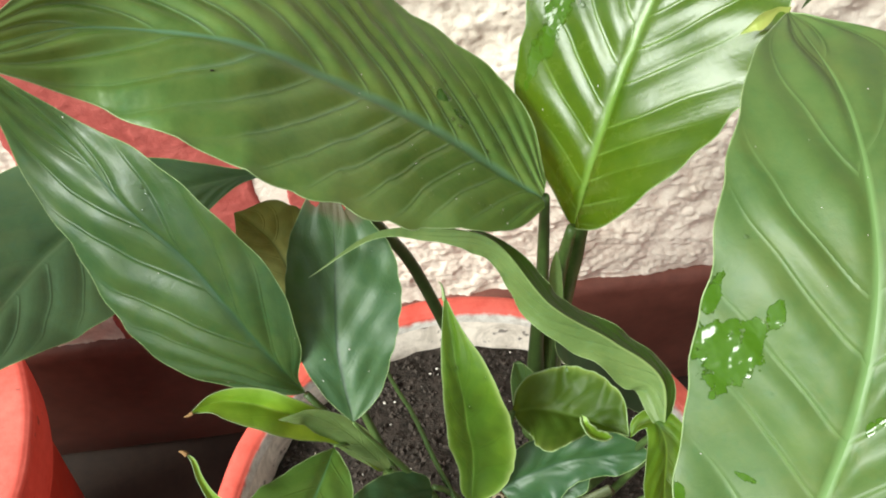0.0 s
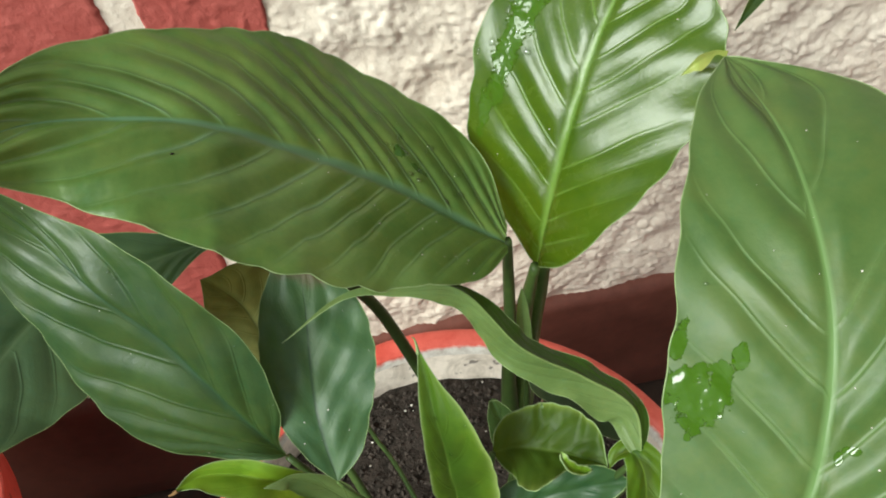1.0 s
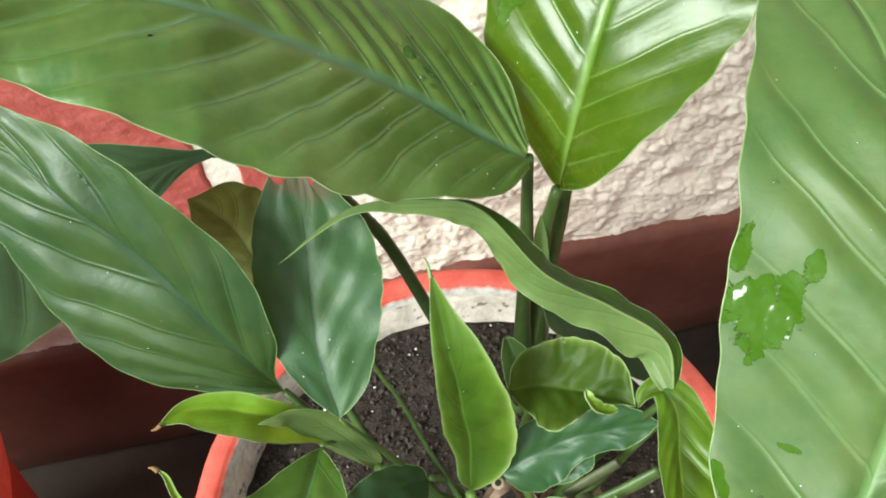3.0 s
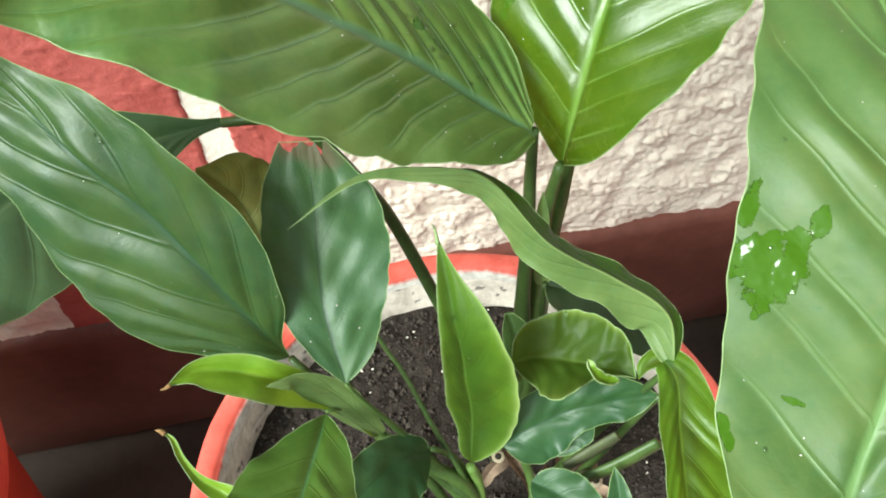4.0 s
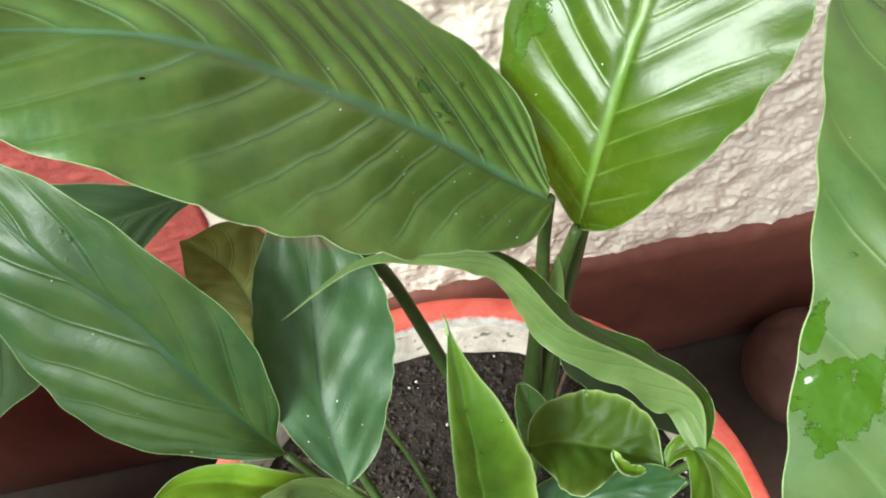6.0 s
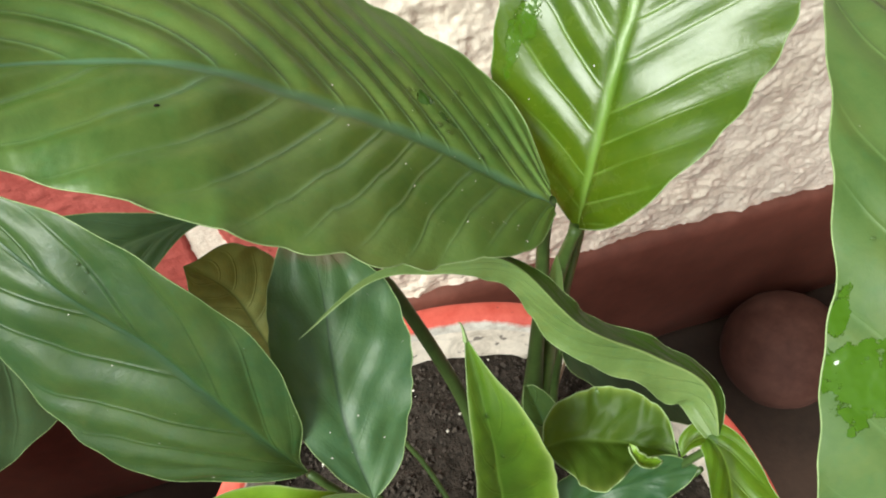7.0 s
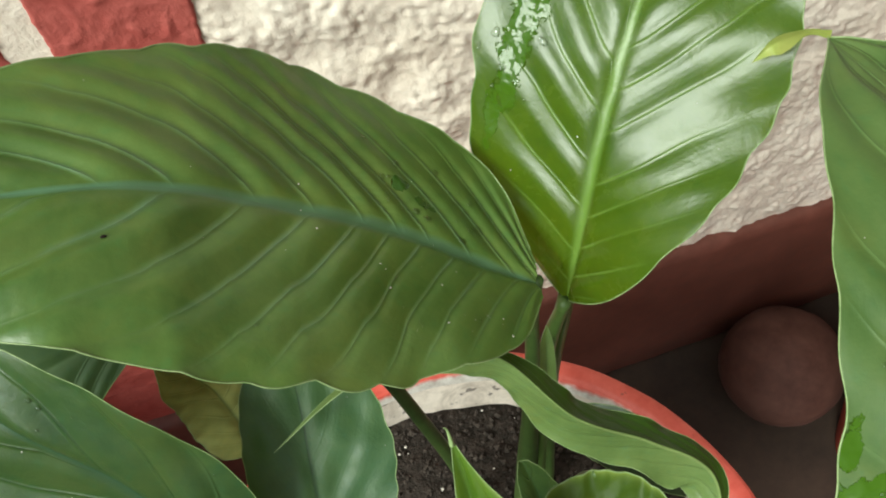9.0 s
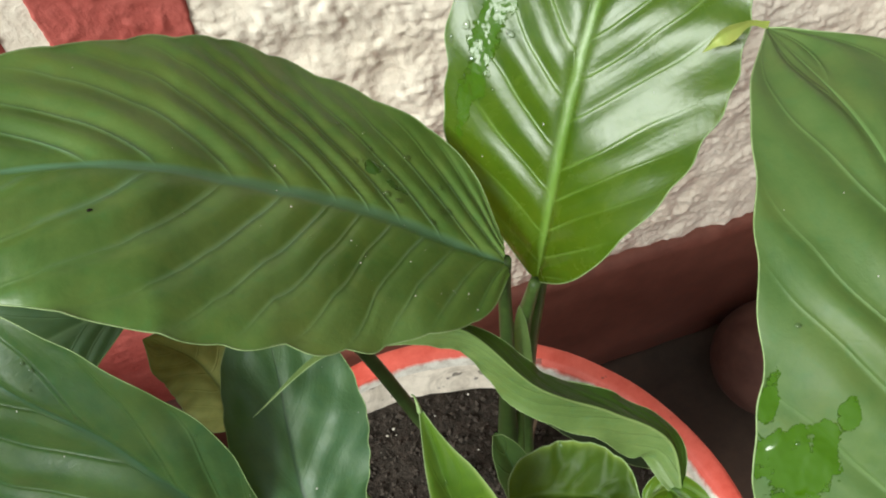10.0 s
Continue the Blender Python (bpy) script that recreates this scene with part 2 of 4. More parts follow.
STUCCO = simple("stucco_cream", (0.65, 0.565, 0.475), (0.82, 0.745, 0.655), 14, 0.85, 0.9, 0.0020, 16.0, 0.25)
REDWALL = simple("wall_paint_red", (0.31, 0.058, 0.048), (0.42, 0.104, 0.088), 40, 0.62, 0.9, 0.0018, 6.0)
SKIRT = simple("skirting_paint_maroon", (0.092, 0.030, 0.021), (0.158, 0.056, 0.040), 11, 0.5, 0.5, 0.001, 8.0)
FLOOR = simple("cement_floor_dirty", (0.022, 0.013, 0.009), (0.052, 0.032, 0.022), 9, 0.8, 0.5, 0.002, 12.0)
POTRED = simple("pot_paint_red", (0.54, 0.070, 0.050), (0.68, 0.130, 0.100), 20, 0.42, 0.35, 0.001, 7.0)
POTDARK = simple("pot_paint_dark_red", (0.28, 0.032, 0.018), (0.40, 0.052, 0.030), 20, 0.5, 0.35, 0.001, 7.0)
TERRA = simple("terracotta_dirty", (0.050, 0.015, 0.009), (0.105, 0.045, 0.033), 16, 0.8, 0.4, 0.0015, 5.0)
SOIL = simple("potting_soil", (0.010, 0.008, 0.006), (0.045, 0.034, 0.028), 130, 0.9, 1.0, 0.003, 4.0, 0.2)
CRUMB = simple("soil_crumb", (0.018, 0.013, 0.010), (0.060, 0.045, 0.036), 200, 0.9, 0.8, 0.001)
PERLITE = simple("perlite_pale", (0.45, 0.40, 0.35), (0.72, 0.68, 0.62), 200, 0.9, 0.5, 0.001)


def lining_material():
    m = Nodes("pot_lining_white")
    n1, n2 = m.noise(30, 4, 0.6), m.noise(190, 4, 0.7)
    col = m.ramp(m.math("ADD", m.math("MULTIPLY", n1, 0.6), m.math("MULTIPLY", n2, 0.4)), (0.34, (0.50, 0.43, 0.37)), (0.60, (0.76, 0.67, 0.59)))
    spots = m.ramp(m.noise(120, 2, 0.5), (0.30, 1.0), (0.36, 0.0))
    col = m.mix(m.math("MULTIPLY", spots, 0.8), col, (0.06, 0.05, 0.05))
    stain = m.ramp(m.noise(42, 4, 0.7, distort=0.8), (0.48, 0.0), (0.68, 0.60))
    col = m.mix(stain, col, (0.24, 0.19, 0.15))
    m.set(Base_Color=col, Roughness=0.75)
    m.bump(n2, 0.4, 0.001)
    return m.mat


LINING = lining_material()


def collar_material(h, R, inner):
    """Red paint on the rim that has flaked off the inner edge."""
    m = Nodes("pot_rim_paint")
    o = m.t.nodes.new("ShaderNodeSeparateXYZ")
    m.put(o.inputs[0], m.coords())
    rad = m.math("SQRT", m.math("ADD", m.math("MULTIPLY", o.outputs[0], o.outputs[0]), m.math("MULTIPLY", o.outputs[1], o.outputs[1])))
    n1, n2 = m.noise(35, 4, 0.65), m.noise(150, 4, 0.65)
    edge = m.math("ADD", R * (inner - 0.002), m.math("MULTIPLY", m.math("ADD", n1, m.math("MULTIPLY", n2, 0.5)), R * 0.022))
    flake = m.math("MULTIPLY", m.math("SUBTRACT", edge, rad), 900.0, clamp=True)
    chips = m.ramp(m.noise(85, 3, 0.6), (0.315, 1.0), (0.335, 0.0))
    red = m.ramp(m.math("ADD", m.math("MULTIPLY", n1, 0.6), m.math("MULTIPLY", n2, 0.4)), (0.36, (0.52, 0.065, 0.045)), (0.64, (0.68, 0.130, 0.100)))
    red = m.mix(m.math("MULTIPLY", chips, 0.75), red, (0.13, 0.04, 0.03))
    m.set(Base_Color=m.mix(flake, red, m.ramp(n2, (0.36, (0.45, 0.40, 0.36)), (0.62, (0.68, 0.64, 0.60)))), Roughness=0.5)
    m.bump(m.math("ADD", n2, m.math("MULTIPLY", flake, -0.4)), 0.35, 0.001)
    return m.mat


def water_material():
    """Clear water lying on a blade: it lets the leaf show and gleams by its angle."""
    m = Nodes("water")
    clear = m.t.nodes.new("ShaderNodeBsdfTransparent")
    clear.inputs["Color"].default_value = (0.95, 0.97, 0.93, 1)
    gloss = m.t.nodes.new("ShaderNodeBsdfGlossy")
    gloss.inputs["Roughness"].default_value = 0.06
    fres = m.t.nodes.new("ShaderNodeFresnel")
    fres.inputs["IOR"].default_value = 1.5
    mx = m.t.nodes.new("ShaderNodeMixShader")
    m.put(mx.inputs[0], fres.outputs[0])
    m.put(mx.inputs[1], clear.outputs[0])
    m.put(mx.inputs[2], gloss.outputs[0])
    m.put(m.out.inputs["Surface"], mx.outputs[0])
    return m.mat


WATER = water_material()


# ---- mesh helpers ----
def add_map(me, name, uv):
    lay = me.uv_layers.new(name=name)
    idx = np.empty(len(me.loops), dtype=np.int32)
    me.loops.foreach_get("vertex_index", idx)
    lay.data.foreach_set("uv", np.asarray(uv, dtype=np.float32)[idx].ravel())


def mesh_ob(name, verts, faces, mat, parent=None, label="", smooth=True, uv=None):
    me = bpy.data.meshes.new(name)
    me.from_pydata([tuple(map(float, v)) for v in verts], [], faces)
    me.materials.append(mat)
    me.polygons.foreach_set("use_smooth", [smooth] * len(me.polygons))
    if uv is not None:
        add_map(me, "UVMap", uv)
    me.update()
    ob = new(name, me)
    if parent is not None:
        ob.parent = parent
    return tagged(ob, label)


def grid_faces(nu, nv, wrap=False):
    out = []
    for i in range(nu - 1):
        for j in range(nv if wrap else nv - 1):
            k = (j + 1) % nv
            out.append((i * nv + j, i * nv + k, (i + 1) * nv + k, (i + 1) * nv + j))
    return out


def spline(pts, n):
    """A smooth curve through the points, in n even steps."""
    p = np.array(pts, float)
    p = np.vstack([2 * p[0] - p[1], p, 2 * p[-1] - p[-2]])
    out = []
    for i in range(1, len(p) - 2):
        for t in np.linspace(0, 1, 40, endpoint=i == len(p) - 3):
            a, b, c, d = p[i - 1:i + 3]
            out.append(0.5 * (2 * b + (c - a) * t + (2 * a - 5 * b + 4 * c - d) * t * t + (3 * b - a - 3 * c + d) * t ** 3))
    out = np.array(out)
    s = np.r_[0, np.cumsum(np.linalg.norm(np.diff(out, axis=0), axis=1))]
    return np.array([[np.interp(t, s / s[-1], out[:, k]) for k in range(out.shape[1])] for t in np.linspace(0, 1, n)])


def unit(v):
    return v / np.maximum(np.linalg.norm(v, axis=-1, keepdims=True), 1e-9)


def tube(name, pts, radii, mat, parent, label="", n=28, sides=10, flat=1.0):
    """A tapered stalk along the points; flat below 1 squashes it."""
    c = spline(pts, n)
    r = np.interp(np.linspace(0, 1, n), np.linspace(0, 1, len(radii)), radii)
    t = unit(np.gradient(c, axis=0))
    a = unit(np.cross(t, np.array([0.3, 1.0, 0.1])))
    b = np.cross(t, a)
    ang = np.linspace(0, 2 * math.pi, sides, endpoint=False)
    v = c[:, None] + r[:, None, None] * (np.cos(ang)[None, :, None] * a[:, None] + flat * np.sin(ang)[None, :, None] * b[:, None])
    v = v.reshape(-1, 3)
    faces = grid_faces(n, sides, True)
    faces += [tuple(range(sides))[::-1], tuple(range((n - 1) * sides, n * sides))]
    return mesh_ob(name, v, faces, mat, parent, label)


def eased(a, n):
    """Values along a blade with the corners rounded off."""
    k = max(3, int(n * 0.26)) | 1
    w = np.hanning(k + 2)[1:-1]
    pad = np.r_[2 * a[0] - a[1:k // 2 + 1][::-1], a, 2 * a[-1] - a[-k // 2:-1][::-1]]
    return np.convolve(pad, w / w.sum(), "valid")[:len(a)]


SHEETS = {}
PROFILE = (0, 0.06, 0.15, 0.3, 0.45, 0.6, 0.75, 0.88, 1)


def leaf(parent, spine, normals, left, right, mat, label="", fold=(10, 10), bow=0.0, ripple=0.0016, wave=0.0015, waves=5.0, seed=1,
         roots=9, nu=150, nv=41, margin=0.00015, name="leaf", rib_depth=0.0011, scallop=0.012, crest=0.55, sweep=((0.2, 0.2), (0.2, 0.2)), bend=1.2, rib=(0.0,), dent=0.0003, ragged=0.0):
    """A blade with its midrib along the spine, from stalk to tip. left lies on the side normal x tangent. fold raises each half, in degrees
    (one value, or a list along the blade). roots: where the side veins of the left and the right half leave the rib, as shares of the length, or their number;
    sweep: how far they lean to the tip, by half, as a share and its growth along the blade. The veins are sunken and the skin between them swells.
    rib shifts the midrib to the left, in metres, with the outline kept; ragged is the depth of a torn end."""
    rnd = random.Random(seed)
    ph1, ph2 = rnd.uniform(0, 6), rnd.uniform(0, 6)
    if not hasattr(roots, "__len__"):
        roots = [[(k + 0.6 + rnd.uniform(-0.15, 0.15)) / (roots + 0.5) for k in range(roots)] for _ in range(2)]
    tables = []
    for r in roots:
        r = np.r_[r[0] - 8 * (r[1] - r[0]), r, r[-1] + 8 * (r[-1] - r[-2])]
        tables.append((r, np.r_[-8, np.arange(len(r) - 2), len(r) + 5]))
    spacing = [np.diff(t[0])[1:-1] for t in tables]
    u = np.linspace(0, 1, nu)
    c = spline(spine, nu)
    tan = unit(np.gradient(c, axis=0))
    ns = np.array(normals, float).reshape(-1, 3)
    nrm = np.array([[np.interp(x, np.linspace(0, 1, len(ns)), ns[:, k]) for k in range(3)] for x in u]) if len(ns) > 1 else np.repeat(ns, nu, 0)
    nrm = np.stack([eased(nrm[:, k], nu) for k in range(3)], 1)
    nrm = unit(nrm - tan * np.sum(nrm * tan, 1)[:, None])
    side = np.cross(nrm, tan)
    xs = np.linspace(-1, 1, nv)
    vv = np.sign(xs) * np.abs(xs) ** 0.85

    def widths(w):
        s = spline([(p, x, 0) for p, x in zip(PROFILE, w)], 240)
        return np.maximum(np.interp(u, s[:, 0], s[:, 1]), 0)

    wl, wr = widths(left), widths(right)
    if len(rib) > 1:
        off = eased(np.interp(u, np.linspace(0, 1, len(rib)), rib), nu)
        c, wl, wr = c + side * off[:, None], np.maximum(wl - off, 0), np.maximum(wr + off, 0)
    fl, fr = [np.radians(np.interp(u, np.linspace(0, 1, len(np.atleast_1d(f))), np.atleast_1d(f))) for f in fold]
    fl, fr = eased(fl, nu), eased(fr, nu)
    verts, uvs, lines = [], [], []
    for i in range(nu):
        for v in vv:
            a = abs(v)
            w, f, half = (wl[i], fl[i], 0) if v > 0 else (wr[i], fr[i], 1)
            s0, s1 = sweep[half]
            stray = 0.06 * noise.noise((u[i] * 6.0, seed * 1.7 + 2.2 * v, 0.3))

            def phase_at(q):
                lean = q ** bend
                return float(np.interp((u[i] - s0 * lean) / (1 + s1 * lean), *tables[half])) + stray

            brim = phase_at(1.0) % 1.0
            jag = 1 + 0.010 * math.sin(u[i] * 61 + ph1 + 2 * v) + 0.012 * math.sin(u[i] * 27 + ph2) + scallop * (4 * brim * (1 - brim) - 0.6)
            out = a * w * jag
            phase = phase_at(a)
            share = phase % 1.0
            share = 0.5 * share / crest if share < crest else 0.5 + 0.5 * (share - crest) / (1 - crest)
            swell = min(1.0, a * 7) * (1 - a * a) ** 0.5 * min(1.0, w / 0.02)
            table, gaps = tables[half][0], spacing[half]
            swell *= min(1.2, float(np.interp(u[i], table[1:-2], gaps)) / 0.075)
            k = math.floor(phase)
            near = 1 - abs(2 * (phase - k) - 1)
            swell *= 1.0 + (0.45 * math.sin(k * 12.9898 + seed * 3.7 + half * 1.9)) * near
            swell *= 1.0 + 0.6 * noise.noise((u[i] * 7.0, seed * 2.3 + 2.0 * v, 4.0))
            x = abs(2 * share - 1)
            h = ripple * swell * (0.3 * math.cos(math.pi * x) + 0.4 * (0.5 - x ** 2.4))
            h += dent * noise.noise((u[i] * 6.0, 1.6 * v + seed, 9.0)) * min(1.0, w / 0.02)
            h -= rib_depth * math.exp(-(out / 0.0022) ** 2)
            h += bow * a * a * w
            h += wave * a ** 3 * noise.noise((u[i] * waves * 1.7, seed * 3.1 + (5 if v > 0 else 0), 0.5)) * 1.6 * min(1.0, w / 0.015)
            tear = ragged * max(0.0, (u[i] - 0.7) / 0.3) ** 2 * (noise.noise((2.3 * v, seed, 6.0)) + 0.12 * noise.noise((6.0 * v, seed, 2.0)))
            verts.append(c[i] + side[i] * (math.copysign(out, v) * math.cos(f)) + nrm[i] * (out * math.sin(f) + h) + tan[i] * tear)
            uvs.append((u[i], 0.5 + 0.5 * v))
            lines.append((phase, half))
    ob = mesh_ob(name, verts, grid_faces(nu, nv), mat, parent, label, uv=uvs)
    add_map(ob.data, "veins", lines)
    SHEETS[ob.name] = np.array(verts).reshape(nu, nv, 3)
    if margin:
        va = np.array(verts).reshape(nu, nv, 3)
        ring = np.vstack([va[2:, 0], va[::-1, -1][:-2]])[::2]
        n = len(ring)
        t = unit(np.gradient(ring, axis=0))
        a = unit(np.cross(t, np.array([0.2, 0.4, 1.0])))
        b = np.cross(t, a)
        ang = np.linspace(0, 2 * math.pi, 5, endpoint=False)
        v = ring[:, None] + margin * (np.cos(ang)[None, :, None] * a[:, None] + np.sin(ang)[None, :, None] * b[:, None])
        mesh_ob("margin", v.reshape(-1, 3), grid_faces(n, 5, True), MARGIN, ob, "pale thin leaf edge")
    return ob


def lathe(name, prof, mat, parent=None, label="", n=96, wobble=0.0, seed=0):
    rows = []
    for r, z in prof:
        for k in range(n):
            a = 2 * math.pi * k / n
            q = 1 + wobble * (noise.noise((math.cos(a) * 1.5 + seed, math.sin(a) * 1.5, z * 9)) + 0.5 * noise.noise((math.cos(a) * 7, math.sin(a) * 7 + seed, z * 40)))
            rows.append((r * q * math.cos(a), r * q * math.sin(a), z))
    return mesh_ob(name, rows, grid_faces(len(prof), n, True), mat, parent, label)


def rounded(pts, r=0.003, k=4):
    """Rounds the corners of a profile."""
    out = [pts[0]]
    for a, b, c in zip(pts, pts[1:], pts[2:]):
        a, b, c = map(np.array, (a, b, c))
        p, q = b + unit(a - b) * min(r, np.linalg.norm(a - b) / 2), b + unit(c - b) * min(r, np.linalg.norm(c - b) / 2)
        for t in np.linspace(0, 1, k):
            out.append(tuple((1 - t) ** 2 * p + 2 * t * (1 - t) * b + t * t * q))
    return out + [pts[-1]]


# ---- setting ----
WALL_Y, FLOOR_Z, SKIRT_Z = 0.389, -0.06, 0.161


# red paint: sides at the height of 0.5 m and how they lean
BANDS = (((-0.071, -0.096), (-0.0065, -0.077), 3), ((-0.2215, -0.010), (-0.0862, -0.080), 5))


def band_sides(band, z):
    (a, sa), (b, sb), seed = band
    return [x + s * (z - 0.5) + 0.0018 * noise.noise((k, z * 60, 0)) + 0.0012 * noise.noise((k, z * 230, 2)) for x, s, k in ((a, sa, seed), (b, sb, seed + 9))]


def lumps(x, z):
    """Relief of the thrown plaster, in metres towards the room."""
    warp = Vector((0.55 * noise.noise((x * 90, 1.0, z * 90)), 0.0, 0.55 * noise.noise((x * 90, 8.0, z * 90))))
    p = Vector((x * 150 + z * 25, 0.0, z * 185 + x * 30)) + warp
    cell = noise.voronoi(p)[0][0]
    a = max(0.0, 1.0 - 1.15 * cell * cell)
    b = noise.noise(p * 1.9 + Vector((7, 3, 1)))
    c = noise.noise(Vector((x * 42, 5.0, z * 42)))
    return 0.0030 * (a * (0.65 + 0.9 * c) - 0.4) + 0.0010 * b + 0.0016 * c


def relief(x, z):
    """Smoother under the paint and on the strip between the two bands."""
    left, right = band_sides(BANDS[1], z)[0], band_sides(BANDS[0], z)[1]
    edge = min(1.0, max(0.0, 0.5 + max(left - x, x - right) / 0.006))
    return lumps(x, z) * (0.13 + 0.87 * edge)


def build_wall():
    xs = np.r_[np.linspace(-3.0, -0.38, 6), np.arange(-0.36, 0.70, 0.0018), np.linspace(0.8, 3.5, 6)]
    zs = np.r_[[FLOOR_Z, 0.05, 0.11], np.arange(SKIRT_Z - 0.012, 0.62, 0.0018), np.linspace(0.66, 0.95, 4)]
    verts = []
    for z in zs:
        for x in xs:
            inside = -0.36 <= x <= 0.70 and SKIRT_Z - 0.012 <= z <= 0.62
            verts.append((x, WALL_Y - (relief(x, z) if inside else 0.0), z))
    faces = [f[::-1] for f in grid_faces(len(zs), len(xs))]
    wall = mesh_ob("wall_back", verts, faces, STUCCO)
    tagged(wall, "cream rough-cast stucco wall with red painted bands", "wall", kind="structure")
    mesh_ob("wall_core", [(x, y, z) for y in (WALL_Y + 0.01, WALL_Y + 0.2) for z in (FLOOR_Z, 0.95) for x in (-3, 3.5)],
            [(0, 1, 3, 2), (4, 6, 7, 5), (0, 4, 5, 1), (2, 3, 7, 6), (0, 2, 6, 4), (1, 5, 7, 3)], STUCCO, wall, smooth=False)
    return wall


WALL = build_wall()


def painted_band(band):
    """A band of thick red paint over the plaster, with slightly ragged sides."""
    zs = np.arange(SKIRT_Z - 0.01, 0.80, 0.002)
    n = 46
    verts = []
    for z in zs:
        e1, e2 = band_sides(band, z)
        for k in range(n):
            x = e1 + (e2 - e1) * k / (n - 1)
            lip = 0.0014 if 0 < k < n - 1 else -0.002
            blister = max(0.0, noise.noise((x * 170, 3.0, z * 170)) - 0.18) * 0.0022
            verts.append((x, WALL_Y - lip - relief(x, z) - blister - 0.0004 * noise.noise((x * 400, 0, z * 400)), z))
    return mesh_ob("painted_band", verts, [f[::-1] for f in grid_faces(len(zs), n)], REDWALL, WALL, "band of worn red wall paint")


for band in BANDS:
    painted_band(band)


def build_skirting():
    xs = np.r_[np.linspace(-3, -0.5, 5), np.arange(-0.46, 0.8, 0.008), np.linspace(0.9, 3.5, 5)]
    prof = [(-0.004, FLOOR_Z + 0.021), (0.008, FLOOR_Z + 0.018), (0.011, FLOOR_Z + 0.022), (0.011, 0.0), (0.011, 0.05), (0.011, 0.10), (0.010, SKIRT_Z - 0.012), (0.008, SKIRT_Z - 0.003), (0.003, SKIRT_Z + 0.001), (-0.006, SKIRT_Z + 0.002)]
    verts = []
    for d, z in prof:
        for x in xs:
            w = 0.0025 * noise.noise((x * 28, 3, 0)) + 0.0012 * noise.noise((x * 90, 3, 0)) - 0.009 * min(1.0, max(0.0, (0.08 - x) / 0.25)) if z > 0.12 else 0
            verts.append((x, WALL_Y - d - 0.0008 * noise.noise((x * 30, z * 30, 4)), z + w))
    ob = mesh_ob("baseboard", verts, [f[::-1] for f in grid_faces(len(prof), len(xs))], SKIRT)
    return tagged(ob, "dull maroon painted skirting along the wall", "skirting", kind="structure")


build_skirting()


def build_closing():
    """Two slabs added out of view to block sky light and shape reflections."""
    def slab(name, lo, hi, label, category):
        v = [(x, y, z) for x in (lo[0], hi[0]) for y in (lo[1], hi[1]) for z in (lo[2], hi[2])]
        ob = mesh_ob(name, v, [(0, 1, 3, 2), (4, 6, 7, 5), (0, 4, 5, 1), (2, 3, 7, 6), (0, 2, 6, 4), (1, 5, 7, 3)], SKIRT, smooth=False)
        return tagged(ob, label, category, kind="structure")
    # the low left slab breaks up the sky mirrored in the glossy leaf
    slab("parapet", (-1.75, -1.6, FLOOR_Z), (-1.62, WALL_Y - 0.02, 1.05), "plain maroon slab added out of view to block low light", "parapet")
    # the tall right slab keeps sky light off the right side
    slab("wall_light_blocker", (0.75, -0.9, FLOOR_Z), (0.90, WALL_Y - 0.02, 2.4), "plain maroon slab added out of view to darken the right", "wall")


build_closing()


def build_floor():
    xs = np.r_[-400, -60, np.linspace(-6, -0.7, 5), np.linspace(-0.6, 1.0, 60), np.linspace(1.2, 6, 5), 60, 400]
    ys = np.r_[-400, -60, np.linspace(-6, -0.3, 5), np.linspace(-0.2, WALL_Y + 0.05, 30), 1.0, 60, 400]
    verts = [(x, y, FLOOR_Z + (0.0012 * noise.noise((x * 30, y * 30, 0)) if abs(x) < 1.1 and -0.25 < y < 0.5 else 0)) for y in ys for x in xs]
    ob = mesh_ob("floor", verts, grid_faces(len(ys), len(xs)), FLOOR)
    return tagged(ob, "grubby brown cement floor under the pots", "floor", kind="structure")


build_floor()


# ---- pots ----
def build_pot(x, y, rim_z, radius, label, body_mat, soil_drop=0.032, seed=0, lining=True, inner=0.90, foot=0.62):
    pot = new("plant_pot")
    pot.location = (x, y, FLOOR_Z)
    h = rim_z - FLOOR_Z
    R = radius
    lathe("body", rounded([(0.0, 0.0), (R * foot, 0.0), (R * (foot + 0.04), 0.01), (R * 0.90, h - 0.055)], 0.004), body_mat, pot, wobble=0.006, seed=seed)
    lathe("collar", rounded([(R * 0.90, h - 0.056), (R * 0.955, h - 0.052), (R * 0.985, h - 0.012), (R, h - 0.004), (R * 0.985, h), (R * (inner + 0.025), h - 0.001), (R * (inner + 0.008), h - 0.006), (R * inner, h - 0.011)], 0.003),
          collar_material(h, R, inner), pot, "thick red painted rim", wobble=0.008, seed=seed)
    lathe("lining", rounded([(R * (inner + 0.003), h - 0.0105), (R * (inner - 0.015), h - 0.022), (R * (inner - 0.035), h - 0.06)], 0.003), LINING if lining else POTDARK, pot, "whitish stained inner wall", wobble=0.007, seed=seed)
    tagged(pot, label, "plant pot", "pots by the wall")
    soil = build_soil(x, y, rim_z - soil_drop, R * (inner - 0.012), seed)
    return pot, soil


